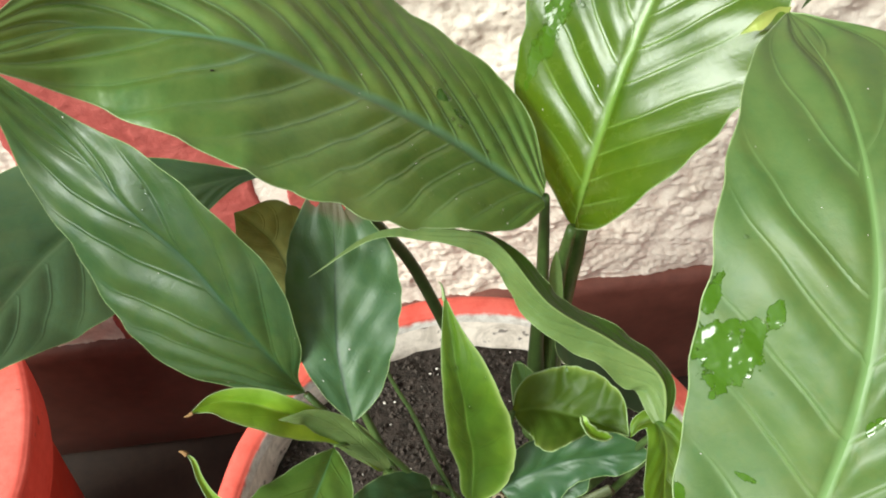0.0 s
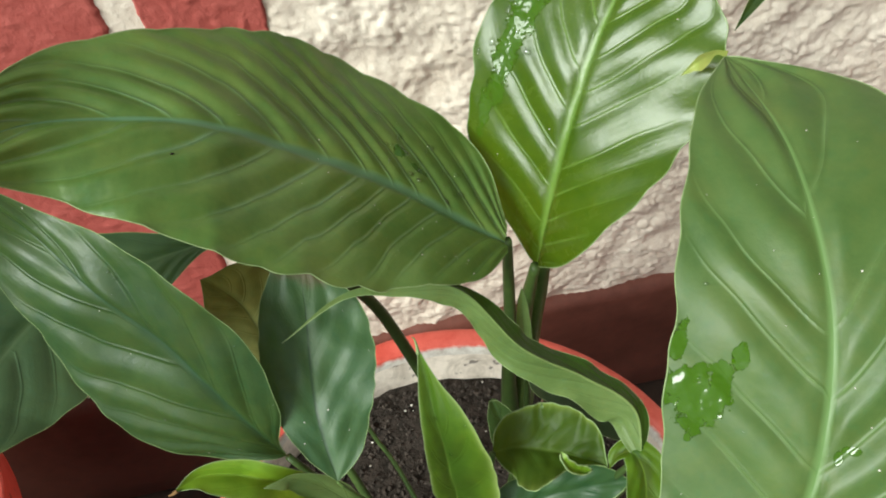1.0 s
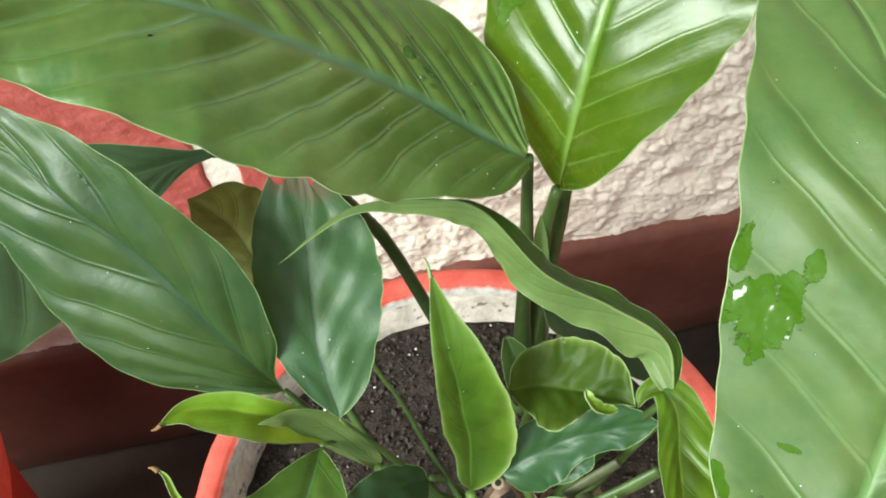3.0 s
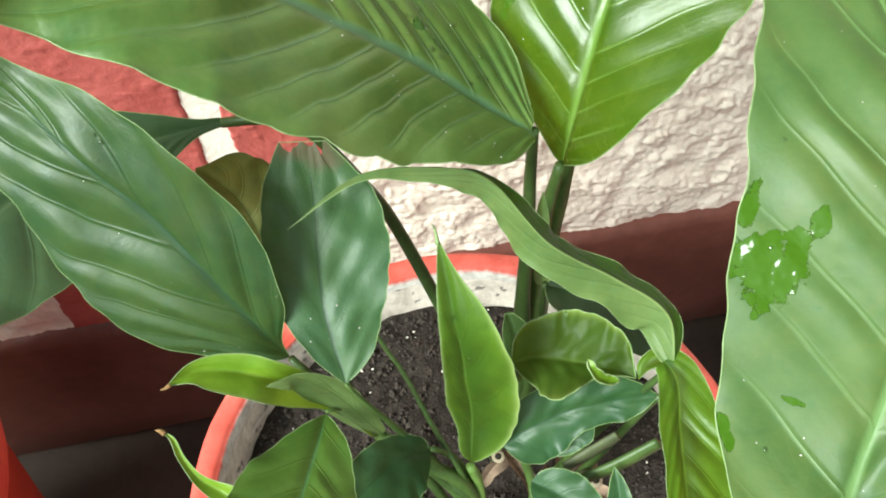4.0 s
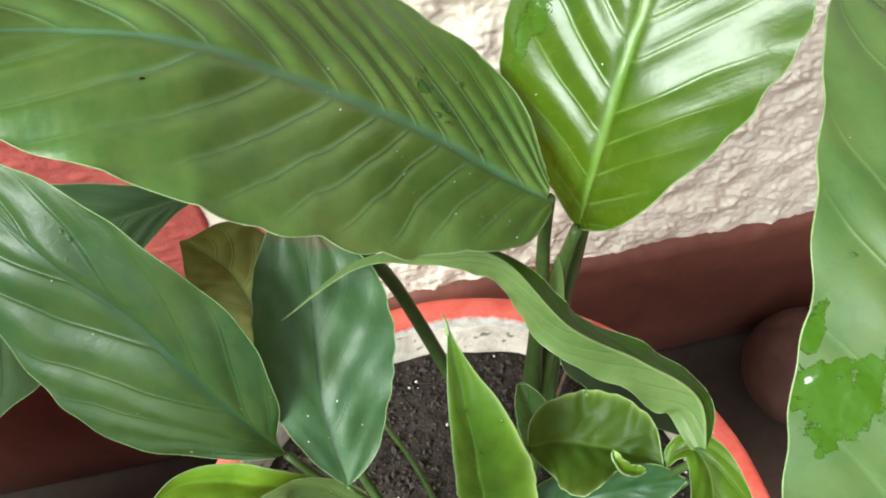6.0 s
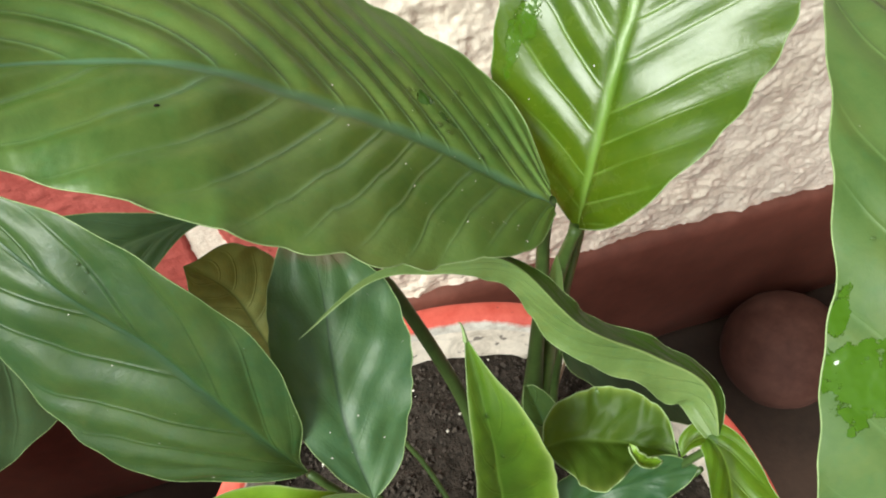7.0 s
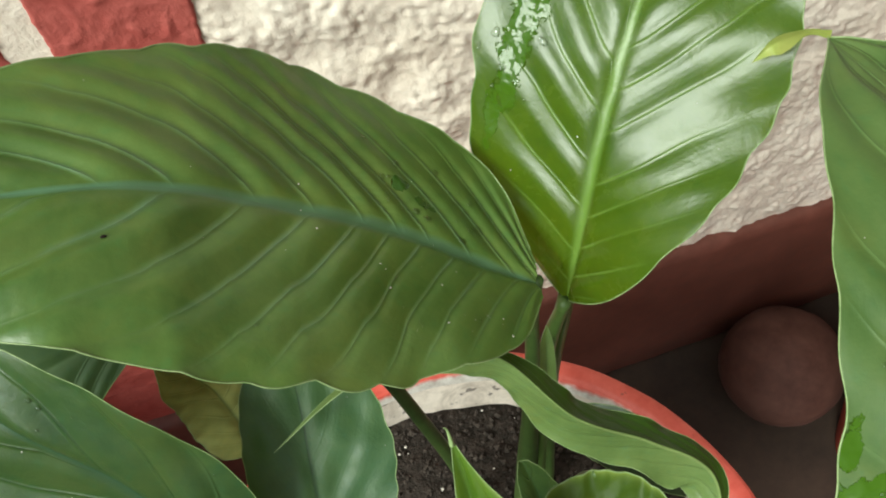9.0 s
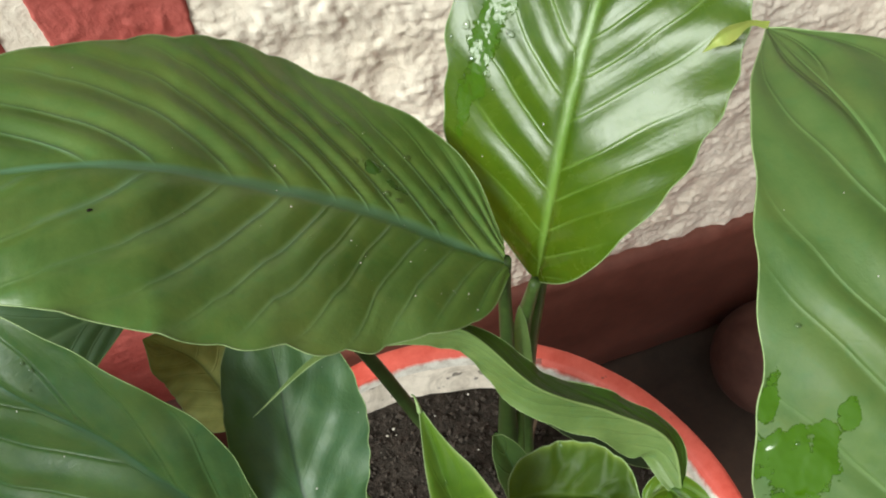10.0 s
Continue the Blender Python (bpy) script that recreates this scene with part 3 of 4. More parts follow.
def build_soil(x, y, z, R, seed):
    nr, na = 40, 110
    verts = [(0, 0, 0)]
    for i in range(1, nr):
        r = R * i / (nr - 1)
        for k in range(na):
            a = 2 * math.pi * k / na
            px, py = r * math.cos(a), r * math.sin(a)
            hh = 0.004 * noise.noise((px * 25 + seed, py * 25, 0)) + 0.0035 * noise.noise((px * 110, py * 110, seed)) + 0.0018 * noise.noise((px * 300, py * 300, seed))
            verts.append((px, py, hh - 0.003 * (i / nr) ** 6))
    faces = [(0, 1 + k, 1 + (k + 1) % na) for k in range(na)]
    for i in range(nr - 2):
        for k in range(na):
            a, b = 1 + i * na + k, 1 + i * na + (k + 1) % na
            faces.append((a, a + na, b + na, b))
    ob = mesh_ob("potting_soil", verts, faces, SOIL)
    ob.location = (x, y, z)
    return tagged(ob, "dark moist crumbly potting soil in the pot", "soil", kind="stuff")


POT, SOIL_OB = build_pot(0.047, 0.133, 0.33, 0.147, "round red painted cement pot with a white inside", POTRED, seed=1)
build_pot(-0.354, 0.194, 0.35, 0.165, "red painted cement pot with chipped rim, beside the wall", POTDARK, seed=4, inner=0.815)


build_pot(0.536, 0.200, 0.20, 0.120, "red painted cement pot at the end of the row", POTDARK, seed=7, foot=0.42)


def build_round_pot(x, y, r):
    """A small round earthen pot lying on its side against the skirting."""
    pot = new("earthen_pot")
    pot.matrix_world = pose(x, y, FLOOR_Z + r * 0.97, -118, 0, -35)
    prof = [(0.0, -r * 0.98), (r * 0.30, -r * 0.95), (r * 0.62, -r * 0.79), (r * 0.86, -r * 0.5), (r * 0.98, -r * 0.12), (r * 0.97, r * 0.2), (r * 0.84, r * 0.5), (r * 0.62, r * 0.68), (r * 0.52, r * 0.74)]
    lathe("body", rounded(prof, 0.006), TERRA, pot, n=64, wobble=0.035, seed=3)
    lathe("neck", rounded([(r * 0.52, r * 0.735), (r * 0.50, r * 0.82), (r * 0.60, r * 0.92), (r * 0.58, r * 0.95), (r * 0.45, r * 0.84), (r * 0.42, r * 0.6)], 0.003), TERRA, pot, n=64, wobble=0.01, seed=3)
    return tagged(pot, "small dusty brown earthen pot lying by the skirting", "clay pot")


build_round_pot(0.456, 0.309, 0.063)


def scatter(name, n, mat, size, seed, label, cx=0.047, cy=0.133, z=0.298, R=0.125):
    """Grains strewn over the soil, in one mesh."""
    rnd = random.Random(seed)
    verts, faces = [], []
    base = [(1, 0, 0), (-1, 0, 0), (0, 1, 0), (0, -1, 0), (0, 0, 1), (0, 0, -1)]
    tris = [(0, 2, 4), (2, 1, 4), (1, 3, 4), (3, 0, 4), (2, 0, 5), (1, 2, 5), (3, 1, 5), (0, 3, 5)]
    for _ in range(n):
        r, a = R * math.sqrt(rnd.random()), rnd.uniform(0, 6.283)
        s = size * (0.4 + 1.2 * rnd.random() ** 2)
        q = Euler((rnd.uniform(0, 6), rnd.uniform(0, 6), rnd.uniform(0, 6))).to_matrix()
        o = len(verts)
        dx, dy, dz = s * rnd.uniform(0.6, 1.4), s * rnd.uniform(0.5, 1.0), s * rnd.uniform(0.4, 0.9)
        zz = z + 0.004 * noise.noise((r * math.cos(a) * 25 + 1, r * math.sin(a) * 25, 0)) + s * 0.35
        for b in base:
            v = q @ Vector((b[0] * dx, b[1] * dy, b[2] * dz))
            verts.append((cx + r * math.cos(a) + v.x, cy + r * math.sin(a) + v.y, zz + v.z))
        faces += [tuple(o + i for i in t) for t in tris]
    return tagged(mesh_ob(name, verts, faces, mat, smooth=False), label, "soil", kind="stuff")


scatter("soil_crumbs", 4500, CRUMB, 0.0016, 5, "loose dark crumbs of soil and bark")
scatter("perlite_grains", 150, PERLITE, 0.0011, 6, "pale grains strewn over dark soil")
scatter("soil_crumbs", 900, CRUMB, 0.0022, 8, "loose dark crumbs of soil in the neighbouring pot", -0.325, 0.199, 0.318, 0.125)


# ---- the plant ----
PLANT = tagged(new("peace_lily_plant"), "peace lily with broad glossy green leaves in a red pot", "plant")
PLANT.location = (0, 0, 0)

LEAF_A = leaf(PLANT, [(0.0722, 0.1998, 0.5146), (0.0353, 0.2123, 0.5399), (0.0058, 0.2152, 0.5631), (-0.0341, 0.2135, 0.5912), (-0.0736, 0.2065, 0.6067), (-0.1024, 0.1821, 0.6182)],
     [(0.36, -0.01, 0.93), (0.73, -0.18, 0.66), (0.85, -0.15, 0.51)],
     [0.0070, 0.0285, 0.0430, 0.0514, 0.0521, 0.0457, 0.0333, 0.0187, 0.0000], [0.0090, 0.0330, 0.0455, 0.0490, 0.0485, 0.0369, 0.0265, 0.0111, 0.0000],
     LEAF_BIG, "largest leaf, matte mid green, arching out", fold=([8, 0, -3], [7, 5, 2]), nu=260, nv=71, seed=1, ripple=0.0016, crest=0.62, dent=0.0012, scallop=0.028,
     roots=([0.03, 0.09, 0.145, 0.205, 0.26, 0.315, 0.385, 0.47, 0.57, 0.70, 0.82, 0.92], [-0.04, 0.04, 0.115, 0.19, 0.245, 0.30, 0.375, 0.455, 0.56, 0.64, 0.725, 0.82, 0.92]),
     sweep=((0.14, 0.45), (0.27, 0.03)), wave=0.0014, waves=7, margin=0.00022)
LEAF_B = leaf(PLANT, [(0.0893, 0.2060, 0.4840), (0.0939, 0.2134, 0.5113), (0.1045, 0.2292, 0.5418), (0.1175, 0.2449, 0.5698), (0.1341, 0.2593, 0.5914), (0.1535, 0.2679, 0.6162)],
     [(-0.88, -0.20, 0.43), (-0.60, -0.54, 0.59), (-0.72, -0.49, 0.48)],
     [0.0000, 0.0166, 0.0316, 0.0436, 0.0470, 0.0486, 0.0407, 0.0240, 0.0000], [0.0000, 0.0137, 0.0259, 0.0400, 0.0477, 0.0496, 0.0455, 0.0293, 0.0000],
     LEAF_BRIGHT, "upright wet glossy bright green leaf", fold=([8, -0, 2], [12, -1, 2]), nu=260, nv=71, seed=2, ripple=0.00075, dent=0.0008,
     roots=([0.05, 0.14, 0.24, 0.335, 0.44, 0.54, 0.65, 0.76, 0.87], [0.07, 0.15, 0.22, 0.29, 0.40, 0.485, 0.57, 0.66, 0.75, 0.85]), sweep=((0.10, 0.50), (0.10, 0.55)), wave=0.0012, margin=0.00022)
LEAF_R = leaf(PLANT, [(0.0777, 0.0211, 0.5362), (0.1037, 0.0495, 0.5479), (0.1183, 0.0744, 0.5752), (0.1264, 0.1029, 0.5974), (0.1350, 0.1471, 0.6062), (0.1403, 0.1945, 0.6008)],
     [(-0.33, -0.07, 0.94), (-0.48, -0.37, 0.79), (0.06, 0.03, 1.00)],
     [0.0000, 0.0184, 0.0315, 0.0394, 0.0412, 0.0375, 0.0305, 0.0190, 0.0000], [0.0000, 0.0110, 0.0194, 0.0255, 0.0300, 0.0340, 0.0365, 0.0310, 0.0000],
              LEAF_DUSTY, "pale dusty green leaf with a wet patch", fold=([13, 8, 7], [-0, -7, -0]), nu=230, nv=61, seed=3, ripple=0.0016, dent=0.0010,
              roots=([0.05, 0.15, 0.24, 0.325, 0.425, 0.495, 0.65, 0.83], [0.04, 0.14, 0.23, 0.325, 0.415, 0.505, 0.69, 0.86]), sweep=((0.05, 0.42), (0.06, 0.42)), wave=0.0010, margin=0.00022)
LEAF_C = leaf(PLANT, [(-0.0292, 0.1468, 0.4740), (-0.0459, 0.1558, 0.5038), (-0.0624, 0.1693, 0.5276), (-0.0819, 0.1856, 0.5479), (-0.0986, 0.2059, 0.5619), (-0.1143, 0.2134, 0.5930)],
     [(-0.24, -0.91, 0.33), (-0.23, -0.91, 0.35), (-0.13, -0.91, 0.39)],
     [0.0000, 0.0143, 0.0264, 0.0345, 0.0345, 0.0276, 0.0195, 0.0098, 0.0000], [0.0000, 0.0040, 0.0158, 0.0251, 0.0275, 0.0252, 0.0139, 0.0062, 0.0000],
     LEAF_DARK, "deep green leaf with a bluish sheen", fold=([3, -1, -2], [0, -3, -8]), nu=230, nv=61, seed=4, ripple=0.0016, dent=0.0022, rib=(0.0, -0.0020, -0.0044, -0.0046, -0.0024, 0.0), bend=1.05,
     roots=([-0.12, 0.02, 0.16, 0.345, 0.52, 0.70, 0.86], [-0.24, -0.08, 0.10, 0.26, 0.44, 0.62, 0.80]), sweep=((0.40, 0.0), (0.31, 0.0)))
LEAF_D = leaf(PLANT, [(-0.0114, 0.1315, 0.4771), (-0.0136, 0.1438, 0.4862), (-0.0144, 0.1562, 0.4955), (-0.0134, 0.1683, 0.5045), (-0.0116, 0.1818, 0.5145), (-0.0103, 0.1983, 0.5268)],
     [(0.06, -0.60, 0.80), (0.02, -0.60, 0.80), (0.0, -0.60, 0.80)],
     [0.0, 0.0034, 0.0078, 0.0136, 0.0168, 0.0181, 0.0178, 0.0150, 0.0096], [0.0, 0.0090, 0.0155, 0.0206, 0.0238, 0.0245, 0.0222, 0.0150, 0.0060],
     LEAF_WITHERED, "dark glossy leaf with a withered brown end", fold=([9, 3, -4], [9, 6, -3]), rib_depth=0.0004, seed=5, ripple=0.0004, dent=0.0016, nu=170, nv=51, wave=0.0022, waves=4,
     roots=([-0.1, 0.10, 0.34, 0.60, 0.84], [0.03, 0.20, 0.37, 0.58, 0.80]), sweep=((0.30, 0.35), (0.33, 0.50)), ragged=0.009)
LEAF_F = leaf(PLANT, [(0.0334, 0.1184, 0.4082), (0.0351, 0.1291, 0.4295), (0.0325, 0.1333, 0.4562), (0.0291, 0.1400, 0.4873), (0.0261, 0.1589, 0.5144)],
     [(-0.55, -0.78, 0.29), (-0.39, -0.86, 0.32), (-0.32, -0.88, 0.34)],
     [0.0000, 0.0045, 0.0054, 0.0086, 0.0079, 0.0071, 0.0056, 0.0030, 0.0000], [0.0000, 0.0076, 0.0156, 0.0199, 0.0210, 0.0189, 0.0131, 0.0053, 0.0000],
     LEAF_LIME, "young upright lime green leaf", fold=([19, 30, 23], [7, 13, 4]), seed=6, wave=0.0008, ripple=0.0008, dent=0.0012, roots=5)
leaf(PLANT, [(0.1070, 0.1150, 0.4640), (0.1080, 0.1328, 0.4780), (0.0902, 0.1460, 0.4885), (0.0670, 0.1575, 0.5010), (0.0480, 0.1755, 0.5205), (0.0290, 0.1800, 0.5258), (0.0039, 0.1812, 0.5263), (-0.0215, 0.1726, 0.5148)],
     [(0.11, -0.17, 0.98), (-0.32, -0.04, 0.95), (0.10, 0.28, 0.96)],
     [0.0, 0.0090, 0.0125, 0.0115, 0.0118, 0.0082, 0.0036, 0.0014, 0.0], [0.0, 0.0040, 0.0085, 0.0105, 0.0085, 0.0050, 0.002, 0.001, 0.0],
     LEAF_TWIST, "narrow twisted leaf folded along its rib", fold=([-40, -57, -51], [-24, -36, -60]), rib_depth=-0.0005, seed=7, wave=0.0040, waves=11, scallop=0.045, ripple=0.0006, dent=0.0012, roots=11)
# half-rolled young leaf
leaf(PLANT, [(-0.0009, 0.1298, 0.4287), (-0.013, 0.136, 0.4521), (-0.0249, 0.1352, 0.4709), (-0.0354, 0.1328, 0.4888), (-0.0454, 0.1349, 0.495), (-0.0571, 0.1351, 0.4996), (-0.0652, 0.1309, 0.5019)],
     (0.1, -0.6, 0.8), [0.0, 0.003, 0.004, 0.005, 0.006, 0.008, 0.009, 0.007, 0.0], [0.0, 0.003, 0.004, 0.005, 0.006, 0.007, 0.007, 0.005, 0.0],
     LEAF_FRESH, "young half-rolled lime green leaf", fold=(40, 20), seed=8, wave=0.0004, ripple=0.0003, roots=5)
leaf(PLANT, [(-0.0005, 0.1285, 0.4305), (-0.0090, 0.1310, 0.4530), (-0.0172, 0.1320, 0.4720), (-0.0255, 0.1318, 0.4850), (-0.0310, 0.1300, 0.4895), (-0.0365, 0.1288, 0.4920)],
     (-0.15, -0.7, 0.7), [0.0, 0.003, 0.005, 0.0075, 0.0085, 0.0080, 0.006, 0.003, 0.0], [0.0, 0.003, 0.004, 0.005, 0.006, 0.0055, 0.004, 0.002, 0.0],
     LEAF_SHEATH, "dull outer sheath of the rolled leaf", fold=(-12, -20), seed=28, wave=0.0006, ripple=0.0003, roots=4, nu=70, nv=21)
leaf(PLANT, [(-0.0198, 0.1289, 0.4645), (-0.0237, 0.1172, 0.4687), (-0.0284, 0.1051, 0.4725), (-0.0326, 0.0937, 0.4768), (-0.0367, 0.0816, 0.4807), (-0.0406, 0.069, 0.4843)],
     (0.1, -0.3, 0.9), [0.0, 0.0035, 0.008, 0.0135, 0.0165, 0.018, 0.015, 0.009, 0.0], [0.0, 0.003, 0.008, 0.0145, 0.0195, 0.022, 0.018, 0.01, 0.0],
     LEAF, "mid green leaf low over the rim", fold=(4, -6), seed=9, ripple=0.0006, roots=5)
leaf(PLANT, [(-0.052, 0.104, 0.458), (-0.0592, 0.1104, 0.4586), (-0.0656, 0.1154, 0.4613), (-0.0697, 0.1219, 0.4655), (-0.0717, 0.1277, 0.4696), (-0.075, 0.1306, 0.4715)],
     (0.3, -0.6, 0.7), [0.0, 0.004, 0.0050, 0.0035, 0.0023, 0.0016, 0.0014, 0.0010, 0.0], [0.0, 0.004, 0.0045, 0.003, 0.002, 0.0013, 0.001, 0.0008, 0.0],
     LEAF_FRESH, "thin curled leaf tip, brown at the end", fold=(25, 25), seed=16, ripple=0.0001, wave=0.0003, nu=50, nv=17)
leaf(PLANT, [(0.0176, 0.1227, 0.4215), (0.0081, 0.1196, 0.4291), (-0.0035, 0.1135, 0.4344), (-0.0151, 0.1044, 0.4376), (-0.024, 0.0953, 0.4413)],
     (0.1, -0.3, 0.9), [0.0, 0.006, 0.011, 0.0150, 0.017, 0.016, 0.013, 0.009, 0.0], [0.0, 0.005, 0.007, 0.01, 0.011, 0.011, 0.009, 0.005, 0.0],
     LEAF_SHEEN, "dark small leaf over the soil", fold=(9, 7), seed=10, ripple=0.0003, dent=0.0012, roots=4)
# broad leaf behind; its darker green stands for the shade of the largest one
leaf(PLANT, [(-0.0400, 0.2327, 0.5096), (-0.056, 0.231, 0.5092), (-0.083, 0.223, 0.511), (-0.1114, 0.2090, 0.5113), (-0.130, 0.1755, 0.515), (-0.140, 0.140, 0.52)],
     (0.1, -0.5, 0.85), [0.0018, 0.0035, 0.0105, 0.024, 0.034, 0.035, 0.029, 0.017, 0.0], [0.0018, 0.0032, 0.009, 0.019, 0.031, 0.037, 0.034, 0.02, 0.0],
     LEAF_SHADE, "leaf behind the others, its green darkened for their shade", fold=(2, 2), seed=11, ripple=0.001, roots=9)
leaf(PLANT, [(-0.0301, 0.2114, 0.434), (-0.0342, 0.2154, 0.4504), (-0.0392, 0.2228, 0.4689), (-0.045, 0.2238, 0.483), (-0.0526, 0.2233, 0.4958)],
     (0.1, -0.7, 0.7), [0.0, 0.008, 0.013, 0.015, 0.015, 0.014, 0.012, 0.009, 0.0], [0.0, 0.008, 0.013, 0.018, 0.02, 0.02, 0.018, 0.012, 0.0],
     LEAF_OLIVE, "fading olive leaf with brownish tint", fold=(4, 4), seed=12, ripple=0.0006, roots=7)
# cupped leaf, its lower half turned up into a pocket
leaf(PLANT, [(0.0526, 0.1390, 0.4520), (0.0614, 0.1390, 0.4530), (0.0703, 0.1359, 0.4540), (0.0798, 0.1314, 0.4550), (0.0878, 0.1262, 0.4560), (0.0958, 0.1203, 0.4570)],
     (0.05, -0.45, 0.9), [0.0, 0.007, 0.0125, 0.0172, 0.0190, 0.0185, 0.0160, 0.011, 0.0], [0.0, 0.008, 0.0130, 0.0185, 0.0210, 0.0175, 0.0090, 0.0035, 0.0],
     LEAF_CUP, "cupped curled leaf with torn edge", fold=([-12, -4, 2], [15, 46, 70]), seed=13, bow=0.25, ripple=0.0008, dent=0.0020, roots=5, wave=0.0022, waves=7, scallop=0.03, margin=0.00028)
leaf(PLANT, [(0.0451, 0.1174, 0.4240), (0.0596, 0.1204, 0.4300), (0.0750, 0.1212, 0.4360), (0.0909, 0.1196, 0.4400), (0.1076, 0.1168, 0.4430)],
     (-0.2, -0.55, 0.8), [0.0, 0.0070, 0.0110, 0.0140, 0.0140, 0.0130, 0.0110, 0.0070, 0.0], [0.0, 0.0110, 0.0150, 0.0145, 0.0105, 0.0085, 0.0085, 0.0060, 0.0],
     LEAF_SHEEN, "bluish dark leaf lying over the soil", fold=(14, -6), seed=14, ripple=0.0006, dent=0.0018, roots=6, wave=0.0030, waves=6, scallop=0.035)
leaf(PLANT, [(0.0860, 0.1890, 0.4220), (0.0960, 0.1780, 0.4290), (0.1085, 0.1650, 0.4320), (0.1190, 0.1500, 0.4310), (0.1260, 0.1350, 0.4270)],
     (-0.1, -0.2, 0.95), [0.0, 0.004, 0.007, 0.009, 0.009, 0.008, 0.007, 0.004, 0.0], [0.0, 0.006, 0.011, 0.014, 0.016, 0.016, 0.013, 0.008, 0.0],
     LEAF_UNDERSHADE, "leaf under a twisted one, coloured dark for its shade", fold=(8, 8), seed=24, ripple=0.0008, roots=5, nu=80, nv=25)
leaf(PLANT, [(0.0649, 0.1139, 0.418), (0.0711, 0.1133, 0.422), (0.0771, 0.1138, 0.425), (0.0833, 0.1151, 0.427)],
     (-0.1, -0.6, 0.8), [0.0, 0.003, 0.0045, 0.005, 0.005, 0.0045, 0.004, 0.003, 0.0], [0.0, 0.003, 0.004, 0.0045, 0.0045, 0.004, 0.004, 0.003, 0.0],
     LEAF_SHEEN, "little dark leaf under a larger one", fold=(6, 6), seed=17, ripple=0.0004, roots=3, nu=60, nv=21)
leaf(PLANT, [(0.076, 0.125, 0.472), (0.0761, 0.1219, 0.47), (0.0786, 0.1198, 0.466), (0.0834, 0.119, 0.462), (0.0886, 0.1192, 0.461)],
     (0.3, -0.2, 0.9), [0.0, 0.0016, 0.0022, 0.0026, 0.0030, 0.0026, 0.0028, 0.002, 0.0], [0.0, 0.001, 0.0014, 0.0015, 0.0015, 0.0016, 0.0015, 0.001, 0.0],
     LEAF_FRESH, "torn curled flap of the cupped leaf", fold=(35, 30), seed=25, ripple=0.0001, wave=0.004, waves=6, roots=3, nu=50, nv=17, margin=0.00035)
# arched bright leaf with a curled-over top
leaf(PLANT, [(0.0948, 0.1191, 0.4593), (0.0992, 0.122, 0.4633), (0.1045, 0.1204, 0.4672), (0.1052, 0.1101, 0.468), (0.0996, 0.0933, 0.4673), (0.0934, 0.0712, 0.4652), (0.0868, 0.050, 0.4633)],
     [(-0.5, 0.4, 0.75), (-0.2, 0.3, 0.9), (0.1, -0.1, 0.95), (0.1, -0.3, 0.95), (0.1, -0.3, 0.9)], [0.0, 0.004, 0.007, 0.0105, 0.0165, 0.0215, 0.021, 0.013, 0.0], [0.0, 0.003, 0.005, 0.007, 0.008, 0.008, 0.008, 0.006, 0.0],
     LEAF_GLOW, "bright green arched leaf with a curled top", fold=(0, 10), seed=15, ripple=0.0010, dent=0.0012, roots=8)
leaf(PLANT, [(0.0534, 0.1032, 0.4186), (0.0605, 0.0954, 0.4225), (0.0676, 0.0855, 0.4249), (0.076, 0.0739, 0.4264)],
     (0.1, -0.4, 0.9), [0.0, 0.004, 0.007, 0.010, 0.011, 0.010, 0.008, 0.005, 0.0], [0.0, 0.004, 0.007, 0.010, 0.011, 0.010, 0.008, 0.005, 0.0],
     LEAF_SHEEN, "low dark leaf near the soil", fold=(10, 10), seed=18, ripple=0.0005, roots=4, nu=60, nv=21)
leaf(PLANT, [(0.0833, 0.0787, 0.4186), (0.0837, 0.0897, 0.4274), (0.0838, 0.097, 0.4319)],
     (-0.3, -0.4, 0.8), [0.0, 0.002, 0.004, 0.005, 0.005, 0.004, 0.003, 0.0015, 0.0], [0.0, 0.002, 0.004, 0.005, 0.005, 0.004, 0.003, 0.0015, 0.0],
     LEAF_SHEEN, "small pointed dark leaf", fold=(15, 15), seed=19, ripple=0.0003, roots=3, nu=50, nv=17)
# sheaths at the foot of the stalks
leaf(PLANT, [(0.073, 0.160, 0.39), (0.0692, 0.1585, 0.4071), (0.0669, 0.1655, 0.4174), (0.0635, 0.1745, 0.4276)],
     (-0.1, -0.8, 0.5), [0.0, 0.005, 0.007, 0.008, 0.008, 0.008, 0.007, 0.005, 0.0015], [0.0, 0.005, 0.008, 0.010, 0.0105, 0.010, 0.008, 0.006, 0.002],
     LEAF_DARK, "dull green leaf sheath at the stalk", fold=(25, 25), seed=20, ripple=0.0002, roots=3, nu=50, nv=17)
leaf(PLANT, [(0.091, 0.200, 0.40), (0.0885, 0.204, 0.43), (0.0865, 0.206, 0.45), (0.085, 0.207, 0.466)],
     (-0.3, -0.8, 0.5), [0.0, 0.003, 0.004, 0.004, 0.0038, 0.0035, 0.003, 0.002, 0.0], [0.0, 0.003, 0.004, 0.004, 0.0038, 0.0035, 0.003, 0.002, 0.0],
     LEAF_SHEATH, "pale green sheath between the stalks", fold=(15, 15), seed=21, ripple=0.0001, roots=3, nu=50, nv=17)
